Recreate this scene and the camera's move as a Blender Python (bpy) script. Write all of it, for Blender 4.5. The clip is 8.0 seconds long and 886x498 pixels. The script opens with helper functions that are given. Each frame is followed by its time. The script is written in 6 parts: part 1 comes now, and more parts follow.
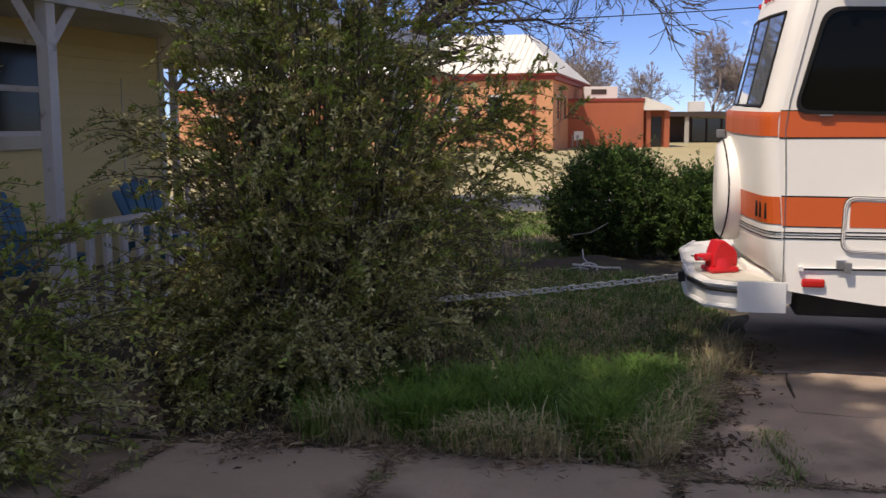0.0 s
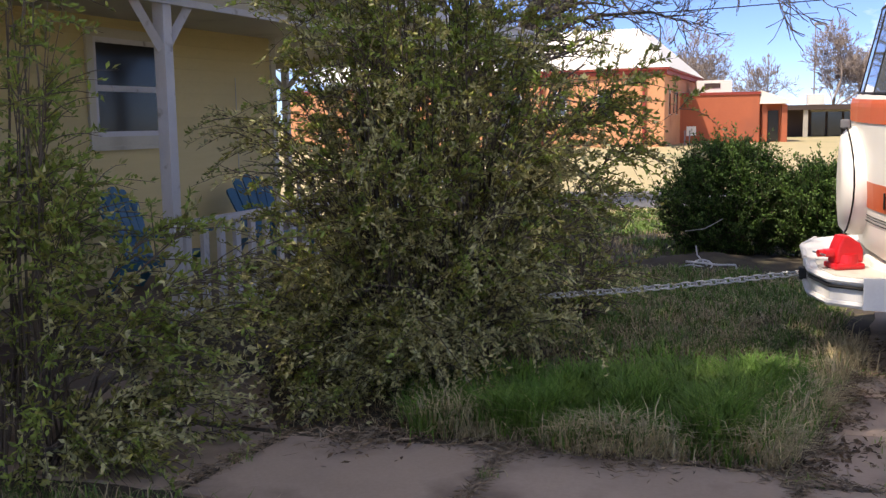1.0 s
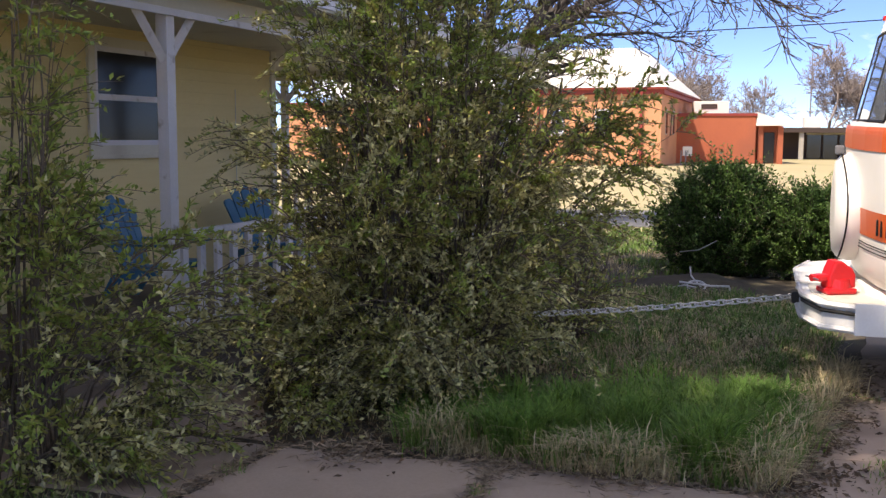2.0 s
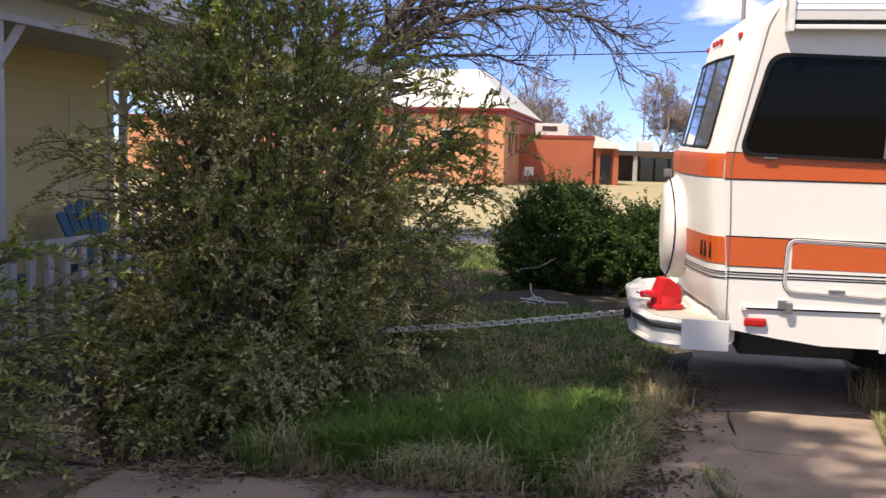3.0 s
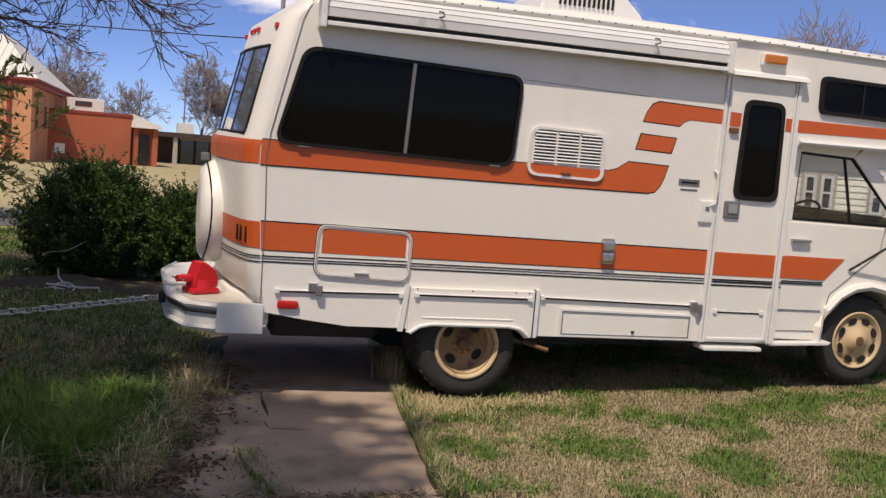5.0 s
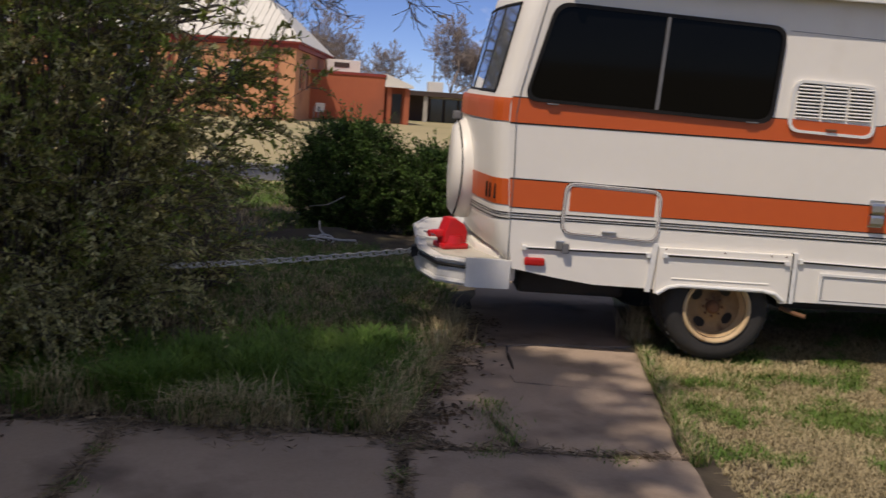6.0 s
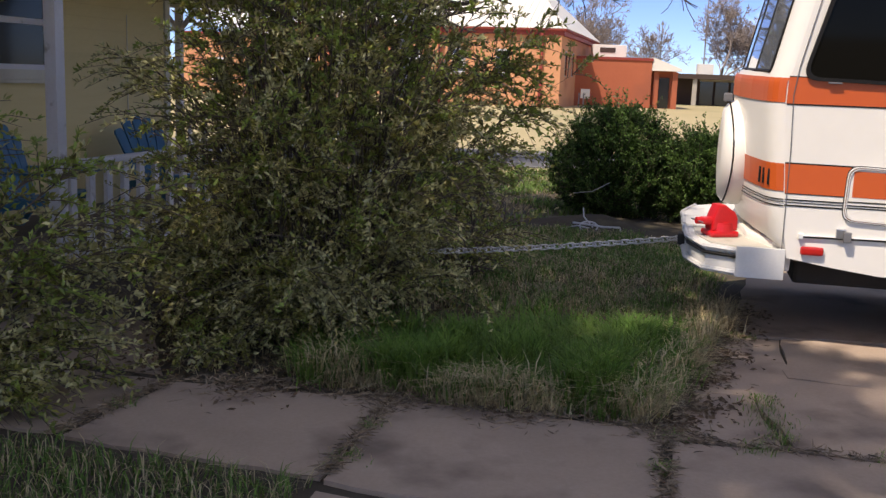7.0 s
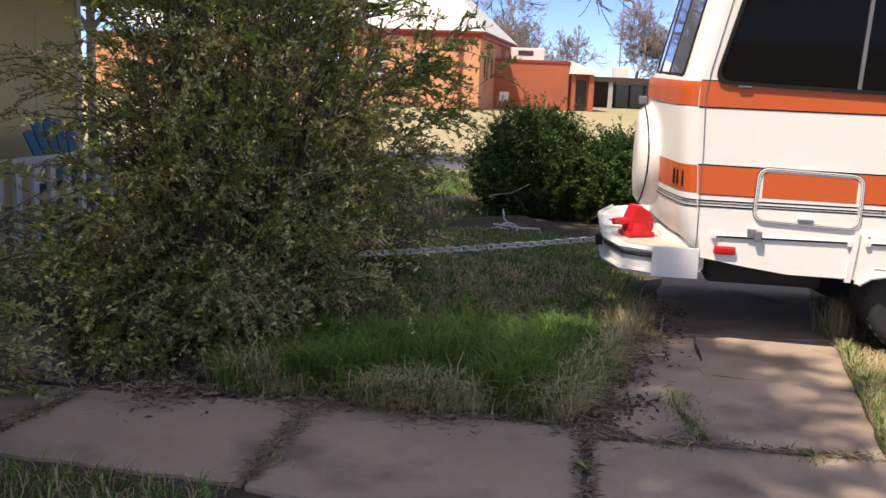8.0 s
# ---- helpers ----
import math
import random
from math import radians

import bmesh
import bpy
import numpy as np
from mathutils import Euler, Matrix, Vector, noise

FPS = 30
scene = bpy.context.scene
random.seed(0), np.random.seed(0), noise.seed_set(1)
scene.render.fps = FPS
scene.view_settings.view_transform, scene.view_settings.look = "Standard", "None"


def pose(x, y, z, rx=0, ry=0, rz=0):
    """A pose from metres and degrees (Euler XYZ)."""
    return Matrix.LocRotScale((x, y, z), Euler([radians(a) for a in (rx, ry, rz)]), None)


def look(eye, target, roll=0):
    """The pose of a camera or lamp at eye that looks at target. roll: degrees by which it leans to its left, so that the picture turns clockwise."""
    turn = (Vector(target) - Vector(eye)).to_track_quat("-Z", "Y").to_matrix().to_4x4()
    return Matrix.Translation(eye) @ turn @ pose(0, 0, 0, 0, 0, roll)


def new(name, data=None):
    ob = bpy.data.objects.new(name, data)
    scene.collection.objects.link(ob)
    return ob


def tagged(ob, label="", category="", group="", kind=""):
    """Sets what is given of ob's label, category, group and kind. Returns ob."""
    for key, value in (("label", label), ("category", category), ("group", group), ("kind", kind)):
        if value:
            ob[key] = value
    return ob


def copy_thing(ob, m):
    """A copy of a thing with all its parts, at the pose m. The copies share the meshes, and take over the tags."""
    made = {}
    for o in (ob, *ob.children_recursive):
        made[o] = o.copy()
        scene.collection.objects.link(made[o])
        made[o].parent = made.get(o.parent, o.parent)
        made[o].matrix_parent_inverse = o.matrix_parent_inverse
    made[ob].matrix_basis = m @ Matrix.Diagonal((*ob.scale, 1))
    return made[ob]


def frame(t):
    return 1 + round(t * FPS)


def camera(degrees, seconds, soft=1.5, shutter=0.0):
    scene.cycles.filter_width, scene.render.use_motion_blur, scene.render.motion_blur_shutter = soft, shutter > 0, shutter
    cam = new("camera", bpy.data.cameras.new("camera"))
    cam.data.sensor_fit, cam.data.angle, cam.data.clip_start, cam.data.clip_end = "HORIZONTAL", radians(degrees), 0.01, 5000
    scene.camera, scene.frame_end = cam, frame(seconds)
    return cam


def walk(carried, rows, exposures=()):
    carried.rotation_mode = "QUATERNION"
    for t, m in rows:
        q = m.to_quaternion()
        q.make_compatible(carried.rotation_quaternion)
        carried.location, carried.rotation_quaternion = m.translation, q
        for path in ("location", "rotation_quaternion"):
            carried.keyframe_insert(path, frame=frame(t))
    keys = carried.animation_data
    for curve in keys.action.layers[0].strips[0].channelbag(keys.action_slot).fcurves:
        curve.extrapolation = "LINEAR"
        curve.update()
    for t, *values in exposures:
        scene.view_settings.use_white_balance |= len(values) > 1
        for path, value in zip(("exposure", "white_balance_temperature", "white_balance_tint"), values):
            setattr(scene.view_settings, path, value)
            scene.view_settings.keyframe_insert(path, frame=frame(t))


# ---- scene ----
cam = camera(48.09, 8.0, soft=1.4, shutter=0.15)
PATH = [
    (0, (0.000, -0.000, 1.665), (0.000, 9.922, 0.417), -0.32),
    (0.5, (-0.008, 0.071, 1.663), (-0.808, 9.954, 0.361), -0.64),
    (1, (-0.002, 0.073, 1.639), (-1.089, 9.934, 0.384), -1.06),
    (1.2, (-0.026, 0.047, 1.655), (-1.151, 9.903, 0.393), -0.57),
    (1.75, (-0.020, 0.060, 1.657), (-1.162, 9.927, 0.499), 0.00),
    (2.3, (0.000, 0.000, 1.660), (-0.759, 9.914, 0.597), 0.61),
    (2.5, (0.000, 0.000, 1.660), (-0.485, 9.938, 0.655), 0.91),
    (3, (0.000, 0.000, 1.660), (0.512, 9.944, 0.736), 1.50),
    (3.3, (0.000, 0.000, 1.660), (1.059, 9.902, 0.750), 2.47),
    (3.5, (0.000, 0.000, 1.660), (1.509, 9.845, 0.770), 2.46),
    (4, (0.000, 0.000, 1.660), (3.136, 9.460, 0.844), 2.88),
    (4.2, (0.000, 0.000, 1.660), (3.756, 9.233, 0.854), 3.12),
    (4.75, (0.020, 0.000, 1.660), (4.897, 8.691, 0.832), 4.20),
    (5.3, (0.030, 0.000, 1.660), (4.783, 8.755, 0.785), 4.98),
    (5.5, (0.030, 0.000, 1.660), (4.458, 8.910, 0.664), 4.49),
    (5.8, (0.015, 0.000, 1.660), (3.459, 9.298, 0.363), 4.16),
    (6, (0.000, 0.000, 1.660), (2.612, 9.544, 0.214), 4.02),
    (6.1, (0.000, 0.000, 1.660), (2.225, 9.635, 0.175), 4.65),
    (6.5, (0.000, 0.000, 1.660), (0.815, 9.829, 0.007), 3.00),
    (7, (0.000, 0.000, 1.660), (0.009, 9.852, -0.057), 2.17),
    (7.2, (0.000, 0.000, 1.660), (-0.064, 9.851, -0.057), 2.09),
    (7.5, (0.000, 0.000, 1.660), (0.059, 9.853, -0.048), 2.11),
    (8, (0.000, 0.000, 1.660), (0.802, 9.828, -0.005), 2.44),
]

EXPOSURES = [(t, e + 0.14, 7300, 15) for t, e in ((0.0, 0.45), (0.5, 0.88), (1.0, 1.12), (2.5, 1.25), (3.0, 0.92), (3.5, 0.72), (4.2, 0.45), (5.3, 0.08), (5.5, 0.03), (6.0, -0.05), (6.5, 0.38), (7.0, 0.75), (8.0, 0.92))]
walk(cam, [(t, look(eye, target, roll)) for t, eye, target, roll in PATH], EXPOSURES)

# ---- daylight: a high sun behind the camera to its left, blue sky with clouds ----
SUN_FROM = Vector((-0.117, -0.107, 0.245)).normalized()
world = bpy.data.worlds.new("sky")
scene.world = world
world.use_nodes = True
wn, wl = world.node_tree.nodes, world.node_tree.links
wn.clear()
sky = wn.new("ShaderNodeTexSky")
sky.sky_type = "NISHITA"
sky.sun_disc = False
sky.dust_density, sky.ozone_density, sky.air_density, sky.altitude = 0.0, 3.0, 0.55, 600
sky.sun_elevation = math.asin(SUN_FROM.z)
sky.sun_rotation = math.atan2(SUN_FROM.x, SUN_FROM.y)
coord = wn.new("ShaderNodeTexCoord")
stretch = wn.new("ShaderNodeMapping")
stretch.inputs["Scale"].default_value = (1.0, 1.0, 2.8)
stretch.inputs["Location"].default_value = (0.7, 0.0, 0.4)
cloud = wn.new("ShaderNodeTexNoise")
cloud.inputs["Scale"].default_value = 3.1
cloud.inputs["Detail"].default_value = 8
cloud.inputs["Roughness"].default_value = 0.55
ramp = wn.new("ShaderNodeValToRGB")
ramp.color_ramp.elements[0].position, ramp.color_ramp.elements[1].position = 0.54, 0.68
mix = wn.new("ShaderNodeMixRGB")
mix.inputs["Color2"].default_value = (9.0, 8.5, 7.6, 1)
back = wn.new("ShaderNodeBackground")
back.inputs["Strength"].default_value = 0.15
out = wn.new("ShaderNodeOutputWorld")
wl.new(coord.outputs["Generated"], stretch.inputs["Vector"])
wl.new(stretch.outputs["Vector"], cloud.inputs["Vector"])
wl.new(cloud.outputs["Fac"], ramp.inputs["Fac"])
wl.new(ramp.outputs["Color"], mix.inputs["Fac"])
tone = wn.new("ShaderNodeMixRGB")
tone.blend_type = "MULTIPLY"
tone.inputs["Fac"].default_value = 1.0
# bluer and dimmer low down; a warm tint overhead, added to warm the shade
split = wn.new("ShaderNodeSeparateXYZ")
wl.new(coord.outputs["Generated"], split.inputs["Vector"])
height = wn.new("ShaderNodeMapRange")
height.inputs["From Min"].default_value, height.inputs["From Max"].default_value = 0.12, 0.5
wl.new(split.outputs["Z"], height.inputs["Value"])
hue = wn.new("ShaderNodeMixRGB")
hue.inputs["Color1"].default_value, hue.inputs["Color2"].default_value = (0.43, 0.50, 0.70, 1), (1.08, 0.92, 0.84, 1)
wl.new(height.outputs["Result"], hue.inputs["Fac"])
wl.new(hue.outputs["Color"], tone.inputs["Color2"])
wl.new(sky.outputs["Color"], tone.inputs["Color1"])
wl.new(tone.outputs["Color"], mix.inputs["Color1"])
wl.new(mix.outputs["Color"], back.inputs["Color"])
wl.new(back.outputs["Background"], out.inputs["Surface"])
sun = new("sun", bpy.data.lights.new("sun", "SUN"))
sun.data.energy, sun.data.angle, sun.data.color = 2.95, radians(0.55), (1.0, 0.94, 0.85)
sun.rotation_mode = "QUATERNION"
sun.rotation_quaternion = SUN_FROM.to_track_quat("Z", "Y")
sun.location = SUN_FROM * 40

# ---- materials ----
def mat(name, colour, other=None, scale=6.0, rough=0.7, metal=0.0, bump=0.0, fine=60.0, contrast=0.5, spec=0.5, per_object=0.0, per_island=0.0, stretch=(1, 1, 1), stain=None, stain_scale=1.2, stain_at=0.6, through_leaf=0.0):
    """A surface: two colours mixed by coarse and fine noise, with relief, optional stains and a shift from piece to piece."""
    m = bpy.data.materials.new(name)
    m.use_nodes = True
    n, l = m.node_tree.nodes, m.node_tree.links
    b = n["Principled BSDF"]
    b.inputs["Roughness"].default_value, b.inputs["Metallic"].default_value = rough, metal
    b.inputs["Specular IOR Level"].default_value = spec
    other = other or tuple(c * 0.75 for c in colour)
    co = n.new("ShaderNodeTexCoord")
    mp = n.new("ShaderNodeMapping")
    mp.inputs["Scale"].default_value = stretch
    l.new(co.outputs["Object"], mp.inputs["Vector"])
    coarse = n.new("ShaderNodeTexNoise")
    coarse.inputs["Scale"].default_value, coarse.inputs["Detail"].default_value = scale, 4
    tiny = n.new("ShaderNodeTexNoise")
    tiny.inputs["Scale"].default_value, tiny.inputs["Detail"].default_value = fine, 3
    l.new(mp.outputs["Vector"], coarse.inputs["Vector"])
    l.new(mp.outputs["Vector"], tiny.inputs["Vector"])
    add = n.new("ShaderNodeMath")
    add.operation = "MULTIPLY_ADD"
    add.inputs[1].default_value = 0.45
    l.new(tiny.outputs["Fac"], add.inputs[0])
    l.new(coarse.outputs["Fac"], add.inputs[2])
    rng = n.new("ShaderNodeMapRange")
    rng.inputs["From Min"].default_value, rng.inputs["From Max"].default_value = 0.725 - 0.5 * (1 - contrast) - 0.08, 0.725 + 0.5 * (1 - contrast) + 0.08
    l.new(add.outputs[0], rng.inputs["Value"])
    mx = n.new("ShaderNodeMixRGB")
    mx.inputs["Color1"].default_value, mx.inputs["Color2"].default_value = (*colour, 1), (*other, 1)
    l.new(rng.outputs["Result"], mx.inputs["Fac"])
    last = mx.outputs["Color"]
    if stain:
        st = n.new("ShaderNodeTexNoise")
        st.inputs["Scale"].default_value, st.inputs["Detail"].default_value = stain_scale, 6
        l.new(mp.outputs["Vector"], st.inputs["Vector"])
        rp = n.new("ShaderNodeMapRange")
        rp.inputs["From Min"].default_value, rp.inputs["From Max"].default_value = stain_at, stain_at + 0.16
        l.new(st.outputs["Fac"], rp.inputs["Value"])
        m2 = n.new("ShaderNodeMixRGB")
        m2.inputs["Color2"].default_value = (*stain, 1)
        l.new(rp.outputs["Result"], m2.inputs["Fac"])
        l.new(last, m2.inputs["Color1"])
        last = m2.outputs["Color"]
    for amount, kind in ((per_object, "ShaderNodeObjectInfo"), (per_island, "ShaderNodeNewGeometry")):
        if amount:
            info = n.new(kind)
            hs = n.new("ShaderNodeHueSaturation")
            r = n.new("ShaderNodeMapRange")
            r.inputs["To Min"].default_value, r.inputs["To Max"].default_value = 1 - amount, 1 + amount
            l.new(info.outputs["Random" if kind == "ShaderNodeObjectInfo" else "Random Per Island"], r.inputs["Value"])
            l.new(r.outputs["Result"], hs.inputs["Value"])
            l.new(last, hs.inputs["Color"])
            last = hs.outputs["Color"]
    l.new(last, b.inputs["Base Color"])
    if bump:
        bp = n.new("ShaderNodeBump")
        bp.inputs["Strength"].default_value, bp.inputs["Distance"].default_value = bump, 0.01
        l.new(add.outputs[0], bp.inputs["Height"])
        l.new(bp.outputs["Normal"], b.inputs["Normal"])
    if through_leaf:
        tr = n.new("ShaderNodeBsdfTranslucent")
        ms = n.new("ShaderNodeMixShader")
        ms.inputs["Fac"].default_value = through_leaf
        l.new(last, tr.inputs["Color"])
        l.new(b.outputs["BSDF"], ms.inputs[1])
        l.new(tr.outputs["BSDF"], ms.inputs[2])
        l.new(ms.outputs["Shader"], n["Material Output"].inputs["Surface"])
    return m


SOIL = mat("soil_and_litter", (0.085, 0.066, 0.045), (0.045, 0.036, 0.026), 3, 0.95, bump=0.6, fine=45, stain=(0.12, 0.10, 0.055), stain_scale=2.2, stain_at=0.57)
LAWN_DIRT = mat("thin_lawn_soil", (0.16, 0.12, 0.075), (0.09, 0.085, 0.035), 1.6, 0.95, bump=0.5, fine=35, stain=(0.10, 0.12, 0.03), stain_scale=0.9, stain_at=0.5)
DRY_LAWN = mat("dry_lawn", (0.42, 0.34, 0.19), (0.34, 0.29, 0.15), 0.15, 0.95, bump=0.3, fine=4, stain=(0.26, 0.25, 0.12), stain_scale=0.12, stain_at=0.52)
ASPHALT = mat("worn_asphalt", (0.17, 0.165, 0.16), (0.12, 0.12, 0.12), 0.8, 0.9, bump=0.3, fine=30)
SLAB = mat("weathered_concrete", (0.45, 0.345, 0.27), (0.31, 0.235, 0.18), 1.3, 0.9, bump=0.35, fine=55, contrast=0.45, stain=(0.19, 0.14, 0.11), stain_scale=1.6, stain_at=0.52, per_object=0.08)
GRASS = mat("green_grass_blades", (0.085, 0.19, 0.025), (0.15, 0.22, 0.045), 2.5, 0.6, per_island=0.4, through_leaf=0.25)
# lush bed grass, its colour also lifted to offset the shade there
LUSH = mat("lush_lightened_blades", (0.10, 0.235, 0.03), (0.19, 0.285, 0.055), 2.5, 0.6, per_island=0.4, through_leaf=0.35)
DRY_GRASS = mat("straw_grass_blades", (0.50, 0.415, 0.25), (0.34, 0.275, 0.155), 3, 0.75, per_island=0.35, through_leaf=0.2)
STRAW_PALE = mat("pale_straw_blades", (0.68, 0.57, 0.34), (0.52, 0.42, 0.24), 3, 0.75, per_island=0.35, through_leaf=0.25)
LITTER = mat("fallen_leaves", (0.17, 0.11, 0.06), (0.10, 0.065, 0.04), 6, 0.85, per_island=0.4)
STRAW_LITTER = mat("dead_grass_bits", (0.30, 0.225, 0.15), (0.20, 0.145, 0.095), 6, 0.9, per_island=0.45)
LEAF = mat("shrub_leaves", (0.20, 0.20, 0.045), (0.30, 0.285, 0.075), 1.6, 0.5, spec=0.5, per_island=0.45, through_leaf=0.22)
# leaf sheen and the sunlit top are put into these two colours
LEAF_PALE = mat("sheen_pale_shrub_leaves", (0.40, 0.375, 0.165), (0.52, 0.485, 0.23), 2.5, 0.42, spec=0.6, per_island=0.4, through_leaf=0.25)
LEAF_GREEN = mat("sun_bright_upper_leaves", (0.21, 0.29, 0.055), (0.32, 0.39, 0.085), 2.0, 0.45, per_island=0.4, through_leaf=0.4)
LEAF_DARK = mat("hedge_leaves", (0.03, 0.066, 0.017), (0.058, 0.105, 0.025), 3, 0.6, spec=0.25, per_island=0.45, through_leaf=0.15)
# lighter copy of the hedge leaves, for tips painted as catching the sun
LEAF_TIP_LIT = mat("lit_hedge_tip_leaves", (0.085, 0.165, 0.032), (0.13, 0.215, 0.05), 3, 0.5, spec=0.4, per_island=0.4, through_leaf=0.25)
LEAF_BUD = mat("budding_leaves", (0.16, 0.22, 0.06), (0.22, 0.26, 0.09), 2, 0.6, per_island=0.35, through_leaf=0.35)
BARK = mat("grey_bark", (0.12, 0.10, 0.085), (0.06, 0.05, 0.042), 9, 0.9, bump=0.8, fine=40, stretch=(1, 1, 0.25))
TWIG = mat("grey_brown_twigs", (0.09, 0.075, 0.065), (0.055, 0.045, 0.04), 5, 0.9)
# paler than the near twigs: distance haze put into the colour
FAR_TWIG = mat("far_hazed_twigs", (0.33, 0.275, 0.245), (0.25, 0.205, 0.18), 0.5, 0.95)
STEM = mat("shrub_stems", (0.13, 0.10, 0.075), (0.08, 0.06, 0.045), 8, 0.85)
BRICK = mat("orange_brick_wall", (0.62, 0.30, 0.155), (0.54, 0.25, 0.125), 0.5, 0.88, bump=0.25, fine=5, stain=(0.43, 0.17, 0.09), stain_scale=0.25, stain_at=0.55)
BRICK_RED = mat("red_brick_wall", (0.44, 0.125, 0.06), (0.37, 0.10, 0.05), 0.5, 0.88, bump=0.25, fine=5, stain=(0.33, 0.10, 0.055), stain_scale=0.3, stain_at=0.55)
RED_TRIM = mat("red_painted_trim", (0.30, 0.045, 0.03), (0.24, 0.035, 0.025), 3, 0.6)
ROOF_WHITE = mat("pale_metal_roof", (0.80, 0.77, 0.70), (0.72, 0.69, 0.62), 0.4, 0.5, fine=3)
DARK_WALL = mat("dark_brown_wall", (0.075, 0.05, 0.042), (0.05, 0.035, 0.03), 1, 0.9)
PALE_STONE = mat("pale_stone", (0.45, 0.42, 0.37), (0.36, 0.33, 0.29), 2, 0.8)
FAR_GLASS = mat("dark_window_glass", (0.035, 0.04, 0.045), (0.02, 0.022, 0.025), 1, 0.08, spec=0.7)
CLEAR_GLASS = mat("clear_window_glass", (0.95, 0.97, 0.96), (0.93, 0.95, 0.94), 2, 0.0)
CLEAR_GLASS.node_tree.nodes["Principled BSDF"].inputs["Transmission Weight"].default_value = 1.0
HOUSE_GLASS = mat("dark_porch_window_glass", (0.02, 0.02, 0.018), (0.012, 0.012, 0.011), 1, 0.12, spec=0.25)
YELLOW = mat("pale_yellow_siding", (0.66, 0.55, 0.28), (0.58, 0.47, 0.23), 1.5, 0.7, bump=0.2, fine=30, stain=(0.52, 0.43, 0.24), stain_scale=1.3, stain_at=0.58, per_object=0.04)
WHITE_PAINT = mat("flaking_white_paint", (0.66, 0.65, 0.68), (0.55, 0.54, 0.56), 4, 0.65, bump=0.5, fine=40, stain=(0.24, 0.21, 0.19), stain_scale=9, stain_at=0.62)
EAVE = mat("cream_painted_boards", (0.60, 0.57, 0.47), (0.52, 0.49, 0.40), 2, 0.7, bump=0.15, fine=30, stain=(0.42, 0.38, 0.30), stain_scale=2, stain_at=0.6)
PORCH_DARK = mat("porch_floor_boards", (0.20, 0.16, 0.13), (0.14, 0.11, 0.09), 3, 0.85, bump=0.3)
SHINGLE = mat("grey_roof_shingles", (0.26, 0.25, 0.24), (0.18, 0.17, 0.17), 4, 0.9, bump=0.5)
BLUE = mat("blue_plastic", (0.015, 0.135, 0.26), (0.012, 0.10, 0.20), 5, 0.45)
RV_WHITE = mat("aged_cream_gelcoat", (0.82, 0.785, 0.72), (0.78, 0.74, 0.67), 0.8, 0.38, bump=0.03, fine=12, stain=(0.66, 0.60, 0.51), stain_scale=1.1, stain_at=0.62)
RV_TRIM = mat("white_aluminium_trim", (0.80, 0.79, 0.76), (0.70, 0.69, 0.66), 3, 0.35, stain=(0.5, 0.48, 0.45), stain_scale=5, stain_at=0.64)
RV_ORANGE = mat("burnt_orange_paint", (0.60, 0.108, 0.022), (0.54, 0.092, 0.019), 0.9, 0.4, fine=12, stain=(0.50, 0.11, 0.035), stain_scale=1.2, stain_at=0.6)
RV_BLACK = mat("black_pinstripe", (0.010, 0.009, 0.009), (0.016, 0.015, 0.014), 5, 0.5, spec=0.2)
RV_GREY = mat("grey_plastic", (0.17, 0.17, 0.175), (0.12, 0.12, 0.125), 6, 0.5)
TINT = mat("tinted_glass", (0.003, 0.003, 0.003), (0.004, 0.004, 0.004), 2, 0.05, spec=0.08)
# bluish part-metal base puts a bright sky reflection into the rear panes
SKY_GLASS = mat("sky_mirror_glass", (0.50, 0.55, 0.62), (0.46, 0.51, 0.58), 2, 0.03, metal=0.75, spec=1.0)
RUBBER = mat("worn_tyre_rubber", (0.02, 0.019, 0.018), (0.035, 0.032, 0.03), 7, 0.85, bump=0.3)
RIM = mat("cream_steel_wheel", (0.62, 0.46, 0.27), (0.52, 0.36, 0.20), 4, 0.55, stain=(0.22, 0.11, 0.05), stain_scale=6, stain_at=0.6)
# rust, plus the shade inside the deep dish put into a darker brown
RIM_SHADED = mat("shaded_rusty_wheel_disc", (0.34, 0.22, 0.11), (0.22, 0.13, 0.06), 6, 0.75, bump=0.3, fine=40, stain=(0.12, 0.065, 0.03), stain_scale=9, stain_at=0.55)
RUST = mat("rusty_hub", (0.20, 0.09, 0.04), (0.12, 0.06, 0.035), 14, 0.85, bump=0.4)
CHROME = mat("dull_chrome", (0.62, 0.62, 0.62), (0.5, 0.5, 0.5), 8, 0.28, metal=1.0)
GALV = mat("galvanised_steel", (0.72, 0.72, 0.70), (0.55, 0.55, 0.54), 20, 0.42, metal=0.75)
RED = mat("red_enamel", (0.60, 0.012, 0.018), (0.50, 0.010, 0.014), 8, 0.35)
LENS_RED = mat("red_lamp_lens", (0.55, 0.02, 0.015), (0.42, 0.015, 0.012), 20, 0.2)
LENS_AMBER = mat("amber_lamp_lens", (0.62, 0.20, 0.02), (0.5, 0.14, 0.015), 20, 0.2)
TOW_WHITE = mat("chalky_white_steel", (0.74, 0.73, 0.70), (0.62, 0.60, 0.57), 4, 0.5, stain=(0.30, 0.25, 0.20), stain_scale=6, stain_at=0.66)
DECK = mat("bare_bumper_deck", (0.55, 0.53, 0.46), (0.44, 0.42, 0.36), 4, 0.6, stain=(0.28, 0.25, 0.20), stain_scale=4, stain_at=0.62)
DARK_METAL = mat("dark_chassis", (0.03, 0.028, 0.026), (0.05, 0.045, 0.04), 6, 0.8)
POLE = mat("weathered_pole", (0.30, 0.29, 0.29), (0.22, 0.21, 0.21), 2, 0.7)

